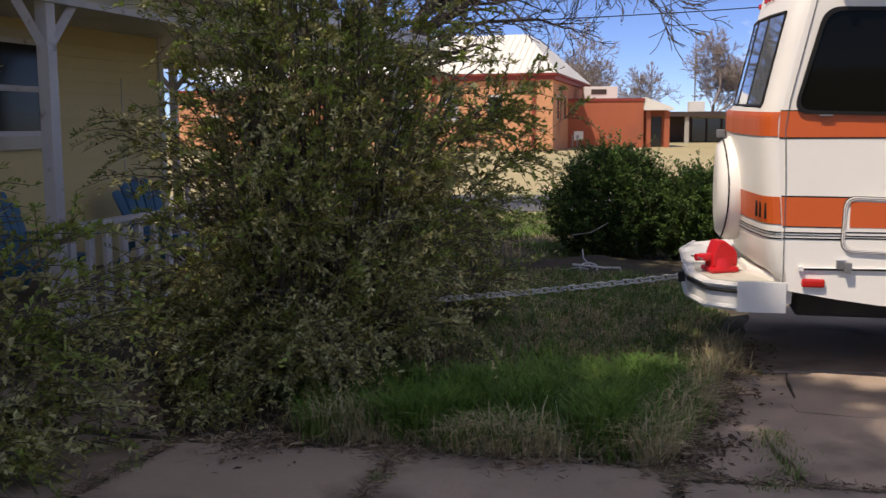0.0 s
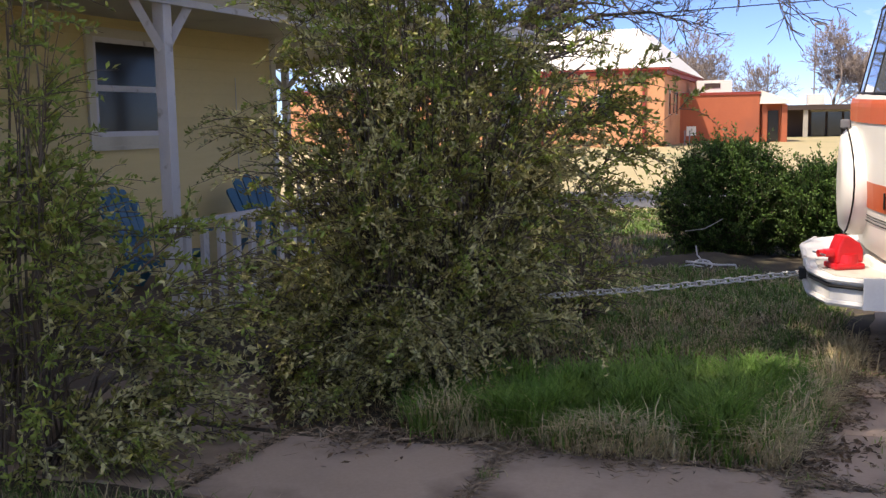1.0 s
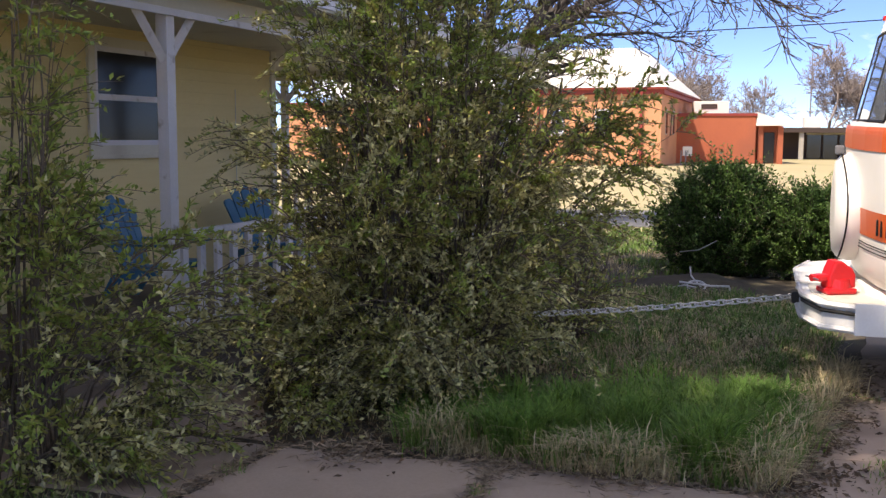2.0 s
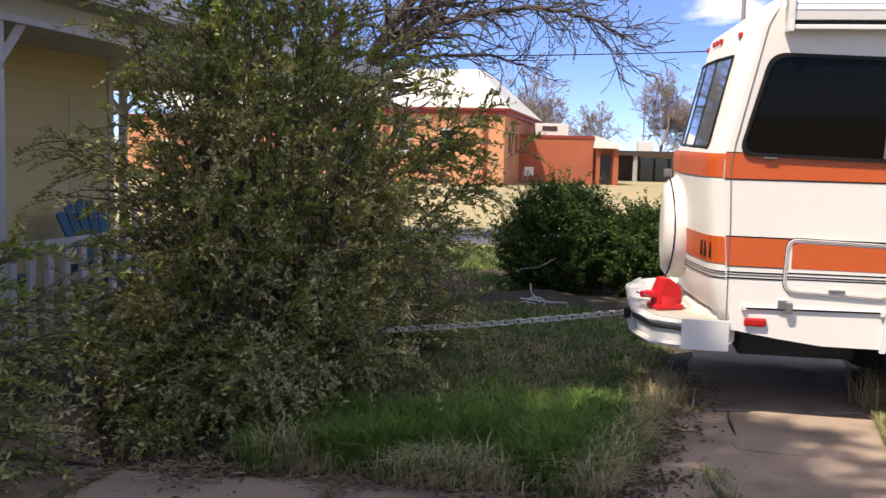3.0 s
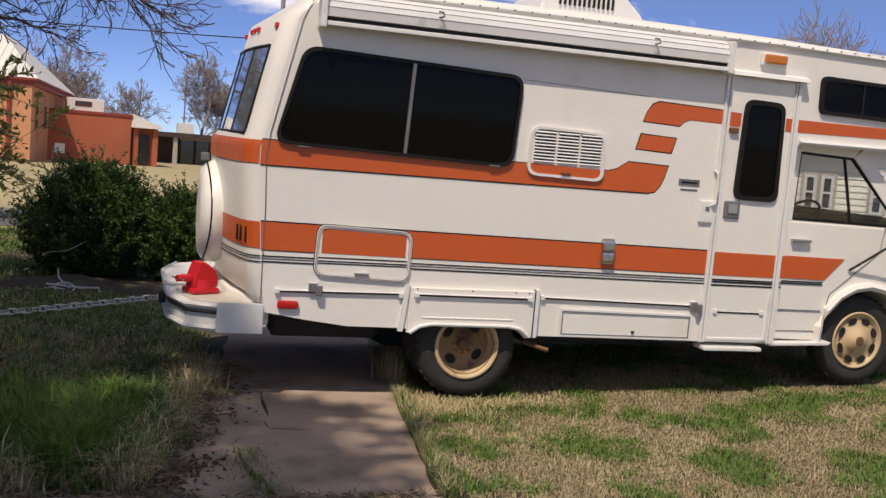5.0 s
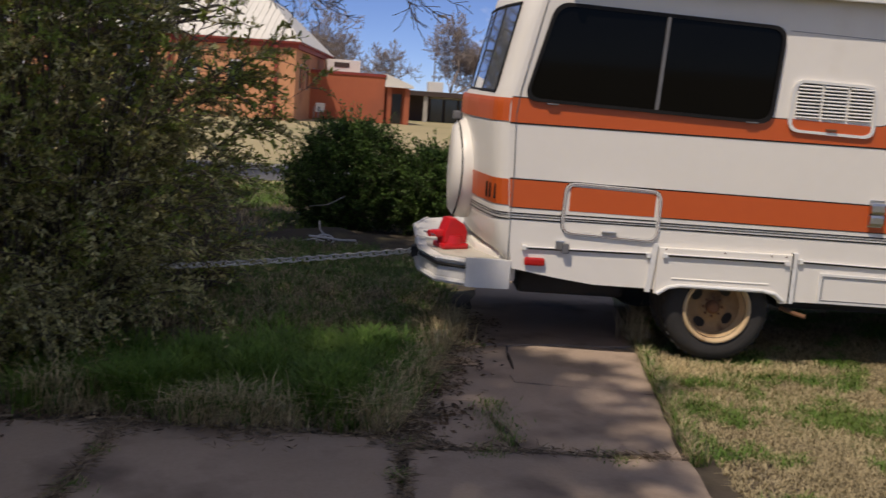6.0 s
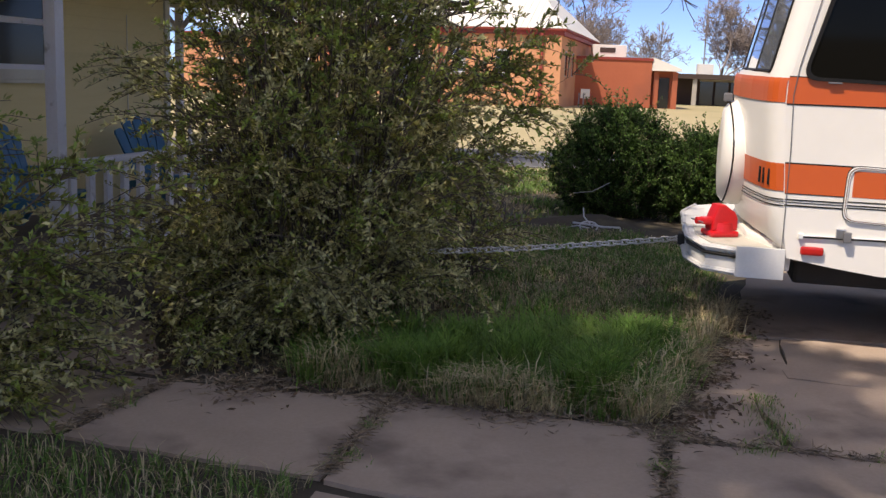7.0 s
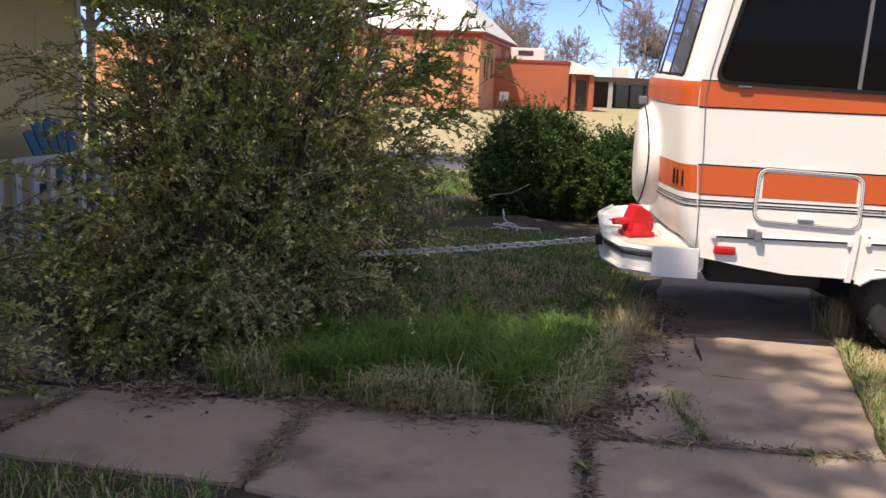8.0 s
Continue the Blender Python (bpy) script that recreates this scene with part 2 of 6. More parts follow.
# ---- building tools ----
def mesh_of(name, verts, faces, material, smooth=False):
    me = bpy.data.meshes.new(name)
    me.from_pydata(verts, [], faces)
    me.materials.append(material)
    if smooth:
        me.polygons.foreach_set("use_smooth", [True] * len(me.polygons))
    me.update()
    return me


def part(name, bm, material, parent=None, label="", smooth=False):
    """Links a bmesh as one mesh object, under a thing or a part."""
    bmesh.ops.recalc_face_normals(bm, faces=bm.faces)
    me = bpy.data.meshes.new(name)
    bm.to_mesh(me)
    bm.free()
    me.materials.append(material)
    if smooth:
        me.polygons.foreach_set("use_smooth", [True] * len(me.polygons))
    ob = new(name, me)
    if parent:
        ob.parent = parent
    if label:
        tagged(ob, label)
    return ob


def thing(name, label, category, m=None, group="", kind=""):
    ob = new(name)
    ob.empty_display_size = 0.1
    if m is not None:
        ob.matrix_world = m
    return tagged(ob, label, category, group, kind)


def box(x0, x1, y0, y1, z0, z1, bevel=0.0, bm=None, turn=None):
    bm = bm or bmesh.new()
    made = bmesh.ops.create_cube(bm, size=1)["verts"]
    for v in made:
        v.co = Vector(((x0 + x1) / 2 + v.co.x * (x1 - x0), (y0 + y1) / 2 + v.co.y * (y1 - y0), (z0 + z1) / 2 + v.co.z * (z1 - z0)))
    if bevel:
        edges = list({e for v in made for e in v.link_edges})
        made = bmesh.ops.bevel(bm, geom=edges, offset=bevel, segments=2, affect="EDGES", profile=0.6)["verts"]
    if turn is not None:
        bmesh.ops.transform(bm, matrix=turn, verts=bm.verts)
    return bm


def prism(points, axis, lo, hi, bevel=0.0, bm=None):
    """A polygon in two axes, pulled along the third from lo to hi."""
    bm = bm or bmesh.new()
    keep = [a for a in range(3) if a != axis]
    rings = []
    for d in (lo, hi):
        ring = []
        for p in points:
            co = [0, 0, 0]
            co[keep[0]], co[keep[1]], co[axis] = p[0], p[1], d
            ring.append(bm.verts.new(co))
        rings.append(ring)
    faces = [bm.faces.new(rings[0]), bm.faces.new(rings[1][::-1])]
    for i in range(len(points)):
        j = (i + 1) % len(points)
        faces.append(bm.faces.new((rings[0][i], rings[1][i], rings[1][j], rings[0][j])))
    bmesh.ops.recalc_face_normals(bm, faces=faces)
    if bevel:
        bmesh.ops.bevel(bm, geom=list({e for f in faces[:2] for e in f.edges}), offset=bevel, segments=2, affect="EDGES", profile=0.6)
    return bm


def rounded(points, r, steps=5):
    """A polygon with its corners rounded by the radius r."""
    out, n = [], len(points)
    for i in range(n):
        p, a, b = Vector(points[i]), Vector(points[i - 1]), Vector(points[(i + 1) % n])
        u, w = (a - p).normalized(), (b - p).normalized()
        k = min(r, (a - p).length * 0.49, (b - p).length * 0.49)
        for s in range(steps + 1):
            t = s / steps
            q = (p + u * k) * (1 - t) ** 2 + p * 2 * t * (1 - t) + (p + w * k) * t ** 2
            out.append((q.x, q.y))
    return out


def ring_prism(outer, inner, axis, lo, hi):
    """A frame between two outlines with as many points, pulled along an axis."""
    bm = bmesh.new()
    keep = [a for a in range(3) if a != axis]

    def row(points, d):
        made = []
        for p in points:
            co = [0, 0, 0]
            co[keep[0]], co[keep[1]], co[axis] = p[0], p[1], d
            made.append(bm.verts.new(co))
        return made
    a, b, c, d = row(outer, lo), row(inner, lo), row(outer, hi), row(inner, hi)
    n = len(outer)
    for i in range(n):
        j = (i + 1) % n
        for q in ((a[i], a[j], b[j], b[i]), (c[i], d[i], d[j], c[j]), (a[i], c[i], c[j], a[j]), (b[i], b[j], d[j], d[i])):
            bm.faces.new(q)
    return bm


def inset(points, d):
    """A convex outline moved inwards by d."""
    c = sum((Vector(p) for p in points), Vector((0, 0))) / len(points)
    w = max(abs(p[0] - c.x) for p in points)
    h = max(abs(p[1] - c.y) for p in points)
    return [(c.x + (p[0] - c.x) * (w - d) / w, c.y + (p[1] - c.y) * (h - d) / h) for p in points]


def tube(points, radius, sides=8, bm=None, taper=None, closed=False):
    """A round bar along a line of points."""
    bm = bm or bmesh.new()
    pts = [Vector(p) for p in points]
    rings = []
    n = len(pts)
    for i, p in enumerate(pts):
        a = pts[i - 1] if (i or closed) else pts[0]
        b = pts[(i + 1) % n] if (i < n - 1 or closed) else pts[-1]
        ahead = (b - a).normalized() if (b - a).length > 1e-6 else Vector((0, 0, 1))
        side = ahead.cross(Vector((0, 0, 1)) if abs(ahead.z) < 0.9 else Vector((1, 0, 0))).normalized()
        up = side.cross(ahead)
        r = radius if taper is None else radius + (taper - radius) * i / max(1, n - 1)
        rings.append([bm.verts.new(p + (side * math.cos(k * math.tau / sides) + up * math.sin(k * math.tau / sides)) * r) for k in range(sides)])
    for i in range(n if closed else n - 1):
        r0, r1 = rings[i], rings[(i + 1) % n]
        for k in range(sides):
            bm.faces.new((r0[k], r0[(k + 1) % sides], r1[(k + 1) % sides], r1[k]))
    if not closed:
        bm.faces.new(rings[0][::-1])
        bm.faces.new(rings[-1])
    return bm


def lathe(profile, steps=32, bm=None):
    """A profile of (radius, height) turned about the y axis."""
    bm = bm or bmesh.new()
    rings = [[bm.verts.new((r * math.cos(k * math.tau / steps), h, r * math.sin(k * math.tau / steps))) for k in range(steps)] for r, h in profile]
    for a, b in zip(rings, rings[1:]):
        for k in range(steps):
            bm.faces.new((a[k], a[(k + 1) % steps], b[(k + 1) % steps], b[k]))
    return bm


def smooth_step(x, a, b):
    t = np.clip((x - a) / (b - a), 0, 1)
    return t * t * (3 - 2 * t)


def leaf_mesh(name, at, ahead, length, width, material, rng, fold=0.25, curl=0.0):
    """Many small leaves as one mesh: each a folded diamond of two triangles per half."""
    at, ahead = np.asarray(at, float), np.asarray(ahead, float)
    n = len(at)
    ahead /= np.linalg.norm(ahead, axis=1, keepdims=True) + 1e-9
    other = rng.normal(size=(n, 3)) + np.array([0, 0, 0.6])
    side = np.cross(ahead, other)
    side /= np.linalg.norm(side, axis=1, keepdims=True) + 1e-9
    up = np.cross(side, ahead)
    ln = length * rng.uniform(0.6, 1.25, (n, 1))
    wd = width * rng.uniform(0.7, 1.2, (n, 1))
    mid = at + ahead * ln * 0.5
    v = np.stack([at, mid + side * wd * 0.5 + up * wd * fold, at + ahead * ln - up * ln * curl, mid - side * wd * 0.5 + up * wd * fold], 1).reshape(-1, 3)
    k = np.arange(n)[:, None] * 4
    me = bpy.data.meshes.new(name)
    me.vertices.add(4 * n)
    me.vertices.foreach_set("co", v.ravel())
    me.loops.add(6 * n)
    me.loops.foreach_set("vertex_index", (k + np.array([0, 1, 2, 0, 2, 3])).ravel())
    me.polygons.add(2 * n)
    me.polygons.foreach_set("loop_start", np.arange(2 * n) * 3)
    me.polygons.foreach_set("loop_total", np.full(2 * n, 3))
    me.materials.append(material)
    me.update(calc_edges=True)
    me.validate()
    return me


def blade_mesh(name, at, height, width, lean, material, rng, turn=None):
    """Blades of grass as one mesh: each bends over, in three triangles."""
    at = np.asarray(at, float)
    n = len(at)
    turn = rng.uniform(0, math.tau, n) if turn is None else turn + rng.normal(0, 0.5, n)
    d = np.stack([np.cos(turn), np.sin(turn), np.zeros(n)], 1)
    s = np.stack([-d[:, 1], d[:, 0], np.zeros(n)], 1)
    h = (np.broadcast_to(height, (n,)) * rng.uniform(0.5, 1.25, n))[:, None]
    w = width * rng.uniform(0.6, 1.3, (n, 1))
    ln = lean * rng.uniform(0.25, 1.15, (n, 1)) * h
    z = np.array([[0, 0, 1.0]])
    mid = at + d * ln * 0.35 + z * h * 0.6
    v = np.stack([at - s * w / 2, at + s * w / 2, mid + s * w * 0.4, mid - s * w * 0.4, at + d * ln + z * h * np.sqrt(np.clip(1 - 0.4 * lean ** 2, 0.2, 1))], 1).reshape(-1, 3)
    k = np.arange(n)[:, None] * 5
    me = bpy.data.meshes.new(name)
    me.vertices.add(5 * n)
    me.vertices.foreach_set("co", v.ravel())
    me.loops.add(9 * n)
    me.loops.foreach_set("vertex_index", (k + np.array([0, 1, 2, 0, 2, 3, 3, 2, 4])).ravel())
    me.polygons.add(3 * n)
    me.polygons.foreach_set("loop_start", np.arange(3 * n) * 3)
    me.polygons.foreach_set("loop_total", np.full(3 * n, 3))
    me.materials.append(material)
    me.update(calc_edges=True)
    me.validate()
    return me


def stick_mesh(name, lines, material, sides=5):
    """Tapered sticks as one mesh; each line is points and radii."""
    verts, faces = [], []
    for pts, radii in lines:
        base = len(verts)
        for i, p in enumerate(pts):
            a, b = pts[max(0, i - 1)], pts[min(len(pts) - 1, i + 1)]
            ahead = b - a
            ahead = ahead / (np.linalg.norm(ahead) + 1e-9)
            side = np.cross(ahead, (0.31, 0.2, 0.93) if abs(ahead[2]) < 0.9 else (1.0, 0.1, 0))
            side = side / (np.linalg.norm(side) + 1e-9)
            up = np.cross(side, ahead)
            for k in range(sides):
                c, s = math.cos(k * math.tau / sides), math.sin(k * math.tau / sides)
                verts.append(tuple(p + (side * c + up * s) * radii[i]))
        for i in range(len(pts) - 1):
            for k in range(sides):
                o = base + i * sides
                faces.append((o + k, o + (k + 1) % sides, o + sides + (k + 1) % sides, o + sides + k))
    return mesh_of(name, verts, faces, material, smooth=True)

# ---- ground ----
def sheet(name, points, z, material, label, category):
    bm = prism(points, 2, z - 0.3, z)
    return tagged(part(name, bm, material), label, category, kind="structure")


ground_bm = bmesh.new()
bmesh.ops.create_grid(ground_bm, x_segments=2, y_segments=2, size=1)
for v in ground_bm.verts:
    v.co = Vector((v.co.x * 900, v.co.y * 900 + 300, -0.03))
tagged(part("ground", ground_bm, DRY_LAWN), "wide flat ground of tan winter-dry lawn", "ground", kind="structure")
sheet("yard_soil", [(-14, -4), (2.9, -4), (2.9, 3.0), (3.0, 5.6), (3.45, 7.2), (4.6, 12.0), (6, 18.0), (-14, 18.0)], -0.012, SOIL, "dark yard soil with leaf litter under the shrubs", "ground")
def lawn_rise(x):
    """The lawn's gentle rise beside the driveway."""
    return 0.03 * np.clip(np.asarray(x) - 3.7, 0, 9)


lawn_sheet = sheet("yard_lawn", [(2.9, -4), (16, -4), (16, 18.0), (6, 18.0), (4.6, 12.0), (3.45, 7.2), (3.0, 5.6), (2.9, 3.0)], -0.008, LAWN_DIRT, "thin patchy lawn soil beside the driveway", "ground")
cut = bmesh.new()
cut.from_mesh(lawn_sheet.data)
for x in [3.7 + 1.0 * k for k in range(10)]:
    bmesh.ops.bisect_plane(cut, geom=list(cut.verts) + list(cut.edges) + list(cut.faces), plane_co=(x, 0, 0), plane_no=(1, 0, 0))
for v in cut.verts:
    v.co.z += float(lawn_rise(v.co.x))
cut.to_mesh(lawn_sheet.data)
cut.free()
sheet("road", [(-60, 19.2), (60, 19.2), (60, 23.6), (-60, 23.6)], -0.015, ASPHALT, "pale worn asphalt street across the yard", "road")

# ---- the brick hall across the street ----
def window_part(parent, x, z, w, h, y, frame_m=WHITE_PAINT, deep=0.12, bars=1, ac=False):
    """A sash window in a wall that faces -y, with its pane, frame, sill and bars."""
    win = part("window", box(x - w / 2 - 0.06, x + w / 2 + 0.06, y - 0.03, y + 0.02, z - 0.06, z + h + 0.06), PALE_STONE, parent)
    part("pane", box(x - w / 2, x + w / 2, y - 0.045, y - 0.032, z, z + h), FAR_GLASS, win)
    part("window_frame", ring_prism([(x - w / 2, z), (x + w / 2, z), (x + w / 2, z + h), (x - w / 2, z + h)], [(x - w / 2 + 0.06, z + 0.06), (x + w / 2 - 0.06, z + 0.06), (x + w / 2 - 0.06, z + h - 0.06), (x - w / 2 + 0.06, z + h - 0.06)], 1, y - 0.07, y - 0.03), frame_m, win)
    part("window_bar", box(x - w / 2, x + w / 2, y - 0.066, y - 0.04, z + h * 0.48, z + h * 0.54), frame_m, win)
    part("window_sill", box(x - w / 2 - 0.12, x + w / 2 + 0.12, y - 0.13, y, z - 0.16, z - 0.05), PALE_STONE, win)
    if ac:
        part("air_conditioner", box(x - 0.3, x + 0.3, y - 0.38, y - 0.08, z + 0.02, z + 0.36, 0.02), ROOF_WHITE, win)
    return win


hall = thing("brick_hall", "long orange brick hall with red cornice and pale metal hip roof", "building", pose(6.8, 62, 0, 0, 0, -14))
# local x runs along the front (minus is left), y into the depth
part("wall", box(-18.9, 0, 0, 20, -0.6, 4.35), BRICK, hall)
cornice = part("cornice", box(-19.1, 0.2, -0.2, 20.2, 4.35, 4.62), RED_TRIM, hall, "red cornice under the roof")
part("gutter", box(-19.25, 0.35, -0.38, 20.35, 4.62, 4.76, 0.04), RED_TRIM, hall)
part("corner_pier", box(-1.25, 0.06, -0.14, 0.5, -0.6, 4.35), BRICK, hall)
roof_bm = bmesh.new()
eave_ring = [roof_bm.verts.new(c) for c in ((-19.3, -0.4, 4.76), (0.4, -0.4, 4.76), (0.4, 20.4, 4.76), (-19.3, 20.4, 4.76))]
ridge = [roof_bm.verts.new(c) for c in ((-15.5, 6.5, 7.7), (-2.6, 6.5, 7.7), (-2.6, 13, 7.7), (-15.5, 13, 7.7))]
for i in range(4):
    roof_bm.faces.new((eave_ring[i], eave_ring[(i + 1) % 4], ridge[(i + 1) % 4], ridge[i]))
roof_bm.faces.new(ridge)
roof_bm.faces.new(eave_ring[::-1])
hall_roof = part("roof", roof_bm, ROOF_WHITE, hall, "pale metal hip roof")
for k in range(46):
    x = -18.9 + k * 0.42
    top = 7.7 if -15.5 < x < -2.6 else (4.76 + 2.94 * ((x + 19.3) / 3.8) if x <= -15.5 else 4.76 + 2.94 * ((0.4 - x) / 3.0))
    part("roof_seam", tube([(x, -0.4, 4.79), (x, -0.4 + 6.9 * (top - 4.76) / 2.94, top + 0.03)], 0.025, 4), ROOF_WHITE, hall_roof)
for x in (-1.15, -7.6, -14.9):
    part("downpipe", box(x - 0.09, x + 0.09, -0.3, -0.12, -0.4, 4.5), RED_TRIM, hall)
for x in (-3.6, -6.4, -9.3, -11.8, -14.0, -16.8):
    window_part(hall, x, 1.95, 0.78, 1.45, 0)
for x in (-9.3, -14.0):
    window_part(hall, x, 0.05, 0.78, 0.95, 0)
for y in (2.6, 6.2, 9.8, 13.4, 17.0):
    slit = part("window", box(-0.02, 0.03, y - 0.4, y + 0.4, 1.9, 3.5), PALE_STONE, hall)
    part("pane", box(0.02, 0.045, y - 0.33, y + 0.33, 1.97, 3.43), FAR_GLASS, slit)
wing = thing("brick_wing", "lower flat-roofed orange brick wing of the hall", "building", pose(6.8, 62, 0, 0, 0, -14))
part("wall", box(-24.2, -19.2, -2.6, 9, -0.6, 3.75), BRICK, wing)
part("parapet", box(-24.3, -19.12, -2.7, 9.1, 3.75, 3.9), RED_TRIM, wing)
window_part(wing, -21.6, 0.85, 0.75, 1.4, -2.6, ac=True)
part("door", box(-19.22, -19.1, -1.6, -0.5, -0.1, 2.1), DARK_WALL, wing, "dark side door")
annex = thing("brick_annex", "low flat-roofed red brick annex", "building", pose(8.1, 70, 0, 0, 0, -4))
part("wall", box(0, 5.9, 0, 9, -0.3, 3.2), BRICK_RED, annex)
part("parapet", box(-0.05, 5.97, -0.07, 9.1, 3.2, 3.38), RED_TRIM, annex)
part("roof_unit", box(2.0, 4.4, 3.0, 5.0, 3.4, 4.3, 0.03), ROOF_WHITE, annex, "pale boxy rooftop unit")
part("roof_unit_grille", box(2.5, 3.6, 2.97, 3.0, 3.75, 4.1), DARK_WALL, annex)
for x in (6.1, 7.4):
    part("porch_pier", box(x, x + 0.35, 0.3, 0.7, -0.2, 2.5), BRICK_RED, annex)
part("porch_wall", box(6.0, 7.75, 1.2, 6, -0.2, 2.55), BRICK_RED, annex)
part("porch_door", box(6.6, 7.3, 1.1, 1.2, 0, 2.1), FAR_GLASS, annex)
part("porch_roof", prism([(5.9, 2.55), (8.0, 2.55), (7.9, 2.75), (6.0, 3.45)], 1, 0.0, 6), ROOF_WHITE, annex, "small sloping pale roof")
far_shop = thing("dark_low_building", "dark flat-roofed building with a glazed entrance and pale posts", "building", pose(18.6, 85, 0, 0, 0, -6))
part("wall", box(0, 9.5, 3, 14, -0.2, 2.2), DARK_WALL, far_shop)
part("canopy", box(-0.3, 9.8, 0, 14, 2.2, 2.6), DARK_WALL, far_shop)
for x in (2.0, 7.6):
    part("post", box(x, x + 0.35, 0.2, 0.5, -0.1, 2.2), PALE_STONE, far_shop)
for x in (3.0, 4.3, 5.6):
    part("glass_door", box(x, x + 1.1, 2.9, 3.0, 0, 2.0), FAR_GLASS, far_shop)
part("door_head", box(2.9, 6.8, 2.88, 3.0, 2.02, 2.2), PALE_STONE, far_shop)
part("rooftop_unit", box(2.6, 3.9, 2, 3.4, 2.6, 3.5, 0.03), ROOF_WHITE, far_shop, "white rooftop box")
sign_post = thing("lawn_sign", "small white sign on two posts before the annex", "sign", pose(9.0, 66, 0))
part("board", box(-0.3, 0.3, -0.03, 0.03, 0.55, 1.15), ROOF_WHITE, sign_post)
for x in (-0.4, -0.1):
    part("post", box(x - 0.04, x + 0.04, -0.04, 0.04, -0.1, 0.9), POLE, sign_post)
for x, y, h, name in ((23.9, 95, 10.1, "light_pole"), (20.2, 97, 7.6, "antenna_mast")):
    pole = thing(name, "thin grey pole standing far off behind the low buildings", "pole", pose(x, y, 0))
    part("shaft", tube([(0, 0, -0.3), (0, 0, h)], 0.09, 6, taper=0.05), POLE, pole)
    if name == "light_pole":
        part("lamp_head", box(-0.1, 0.7, -0.15, 0.15, h - 0.25, h, 0.04), POLE, pole)
    else:
        for k in range(5):
            part("dipole", box(-0.12, 0.12, -0.05, 0.05, h - 0.4 - k * 1.1, h - 0.15 - k * 1.1), POLE, pole)
fence_far = thing("chain_fence", "low pale fence by the far car park", "fence", pose(27.2, 84, 0))
for k in range(6):
    part("post", box(k * 0.6, k * 0.6 + 0.07, 0, 0.07, -0.1, 1.3), PALE_STONE, fence_far)
for z in (0.4, 0.8, 1.2):
    part("rail", box(0, 3.1, 0.02, 0.05, z, z + 0.06), PALE_STONE, fence_far)

# ---- white clapboard house beyond the motorhome ----
far_house = thing("white_house", "white clapboard house beyond the motorhome", "house", pose(17.9, 14.5, 0.0, 0, 0, -51))
far_wall = part("wall", box(-2.2, 1.6, 0, 4.0, -0.1, 2.7), ROOF_WHITE, far_house)
for k in range(20):
    part("siding_board", prism([(-0.03, 0.02 + k * 0.134), (0.0, 0.02 + k * 0.134), (0.0, 0.15 + k * 0.134), (-0.008, 0.15 + k * 0.134)], 0, -2.2, 1.6), ROOF_WHITE, far_wall)
part("roof", prism([(-0.35, 2.7), (4.35, 2.7), (2.0, 3.7)], 0, -2.4, 1.8), SHINGLE, far_house, "low grey roof")
for x in (-0.75, -0.4, 0.6):
    window_part(far_house, x, 1.45, 0.26, 0.75, -0.03)

# ---- motorhome: local x forward from the rear axle, y away from the yard side, z up ----
rv = thing("motorhome", "old cream motorhome with burnt orange stripes on the driveway", "motorhome", pose(3.59, 5.915, 0.072, 1.5, 0.05, -12.45))
RV_W = 2.2


def corner_inset(w, r):
    d = min(w, RV_W - w)
    return 0 if d >= r else r - math.sqrt(max(0, r * r - (r - d) ** 2))


body_bm = bmesh.new()
arch = [(0.40 * math.cos(a) - 0.04, 0.44 + 0.13 * math.sin(a)) for a in [math.pi - k * math.pi / 10 for k in range(11)]]
lower = [(-1.44, 0.53), (-1.15, 0.485), (-0.88, 0.452), (-0.5, 0.45)] + arch + [(0.47, 0.42), (2.47, 0.41), (2.47, 1.2), (2.47, 1.96), (2.9, 1.965), (3.6, 1.98), (4.15, 2.02)]
upper_front = [(4.28, 2.12), (4.30, 2.28), (4.16, 2.5), (3.9, 2.62), (3.3, 2.68)]
roof_line = [(2.2, 2.70), (0.8, 2.71), (-0.4, 2.70), (-0.95, 2.685), (-1.15, 2.655), (-1.27, 2.58)]
rear_line = [(-1.335, 2.46), (-1.42, 2.1), (-1.50, 1.72), (-1.53, 1.62), (-1.53, 1.50), (-1.50, 1.12), (-1.48, 0.85), (-1.455, 0.66)]
stations = [0, 0.015, 0.045, 0.09, 0.16, 0.4, 0.75, 1.1, 1.45, 1.8, 2.04, 2.11, 2.155, 2.185, 2.2]
rings = []
for w in stations:
    i = corner_inset(w, 0.1)
    bow = 0.17 * (1 - ((w - 1.1) / 1.1) ** 2)
    crown = 0.06 * (1 - ((w - 1.1) / 1.1) ** 4)
    ring = [body_bm.verts.new((s, w, z)) for s, z in lower]
    ring += [body_bm.verts.new((s - i, w, z)) for s, z in upper_front]
    ring += [body_bm.verts.new((s, w, z - i * 0.5 + crown)) for s, z in roof_line]
    ring += [body_bm.verts.new((s + i * 0.0 - (0.075 * (1 - i / 0.1)) - bow * (0.75 if z > 1.7 else 1), w, z)) for s, z in rear_line]
    rings.append(ring)
n = len(rings[0])
for a, b in zip(rings, rings[1:]):
    for k in range(n):
        body_bm.faces.new((a[k], a[(k + 1) % n], b[(k + 1) % n], b[k]))
body_bm.faces.new(rings[0][::-1])
body_bm.faces.new(rings[-1])
body = part("body", body_bm, RV_WHITE, rv, "cream moulded coach body", smooth=False)
for p in body.data.polygons:
    p.use_smooth = len(p.vertices) == 4


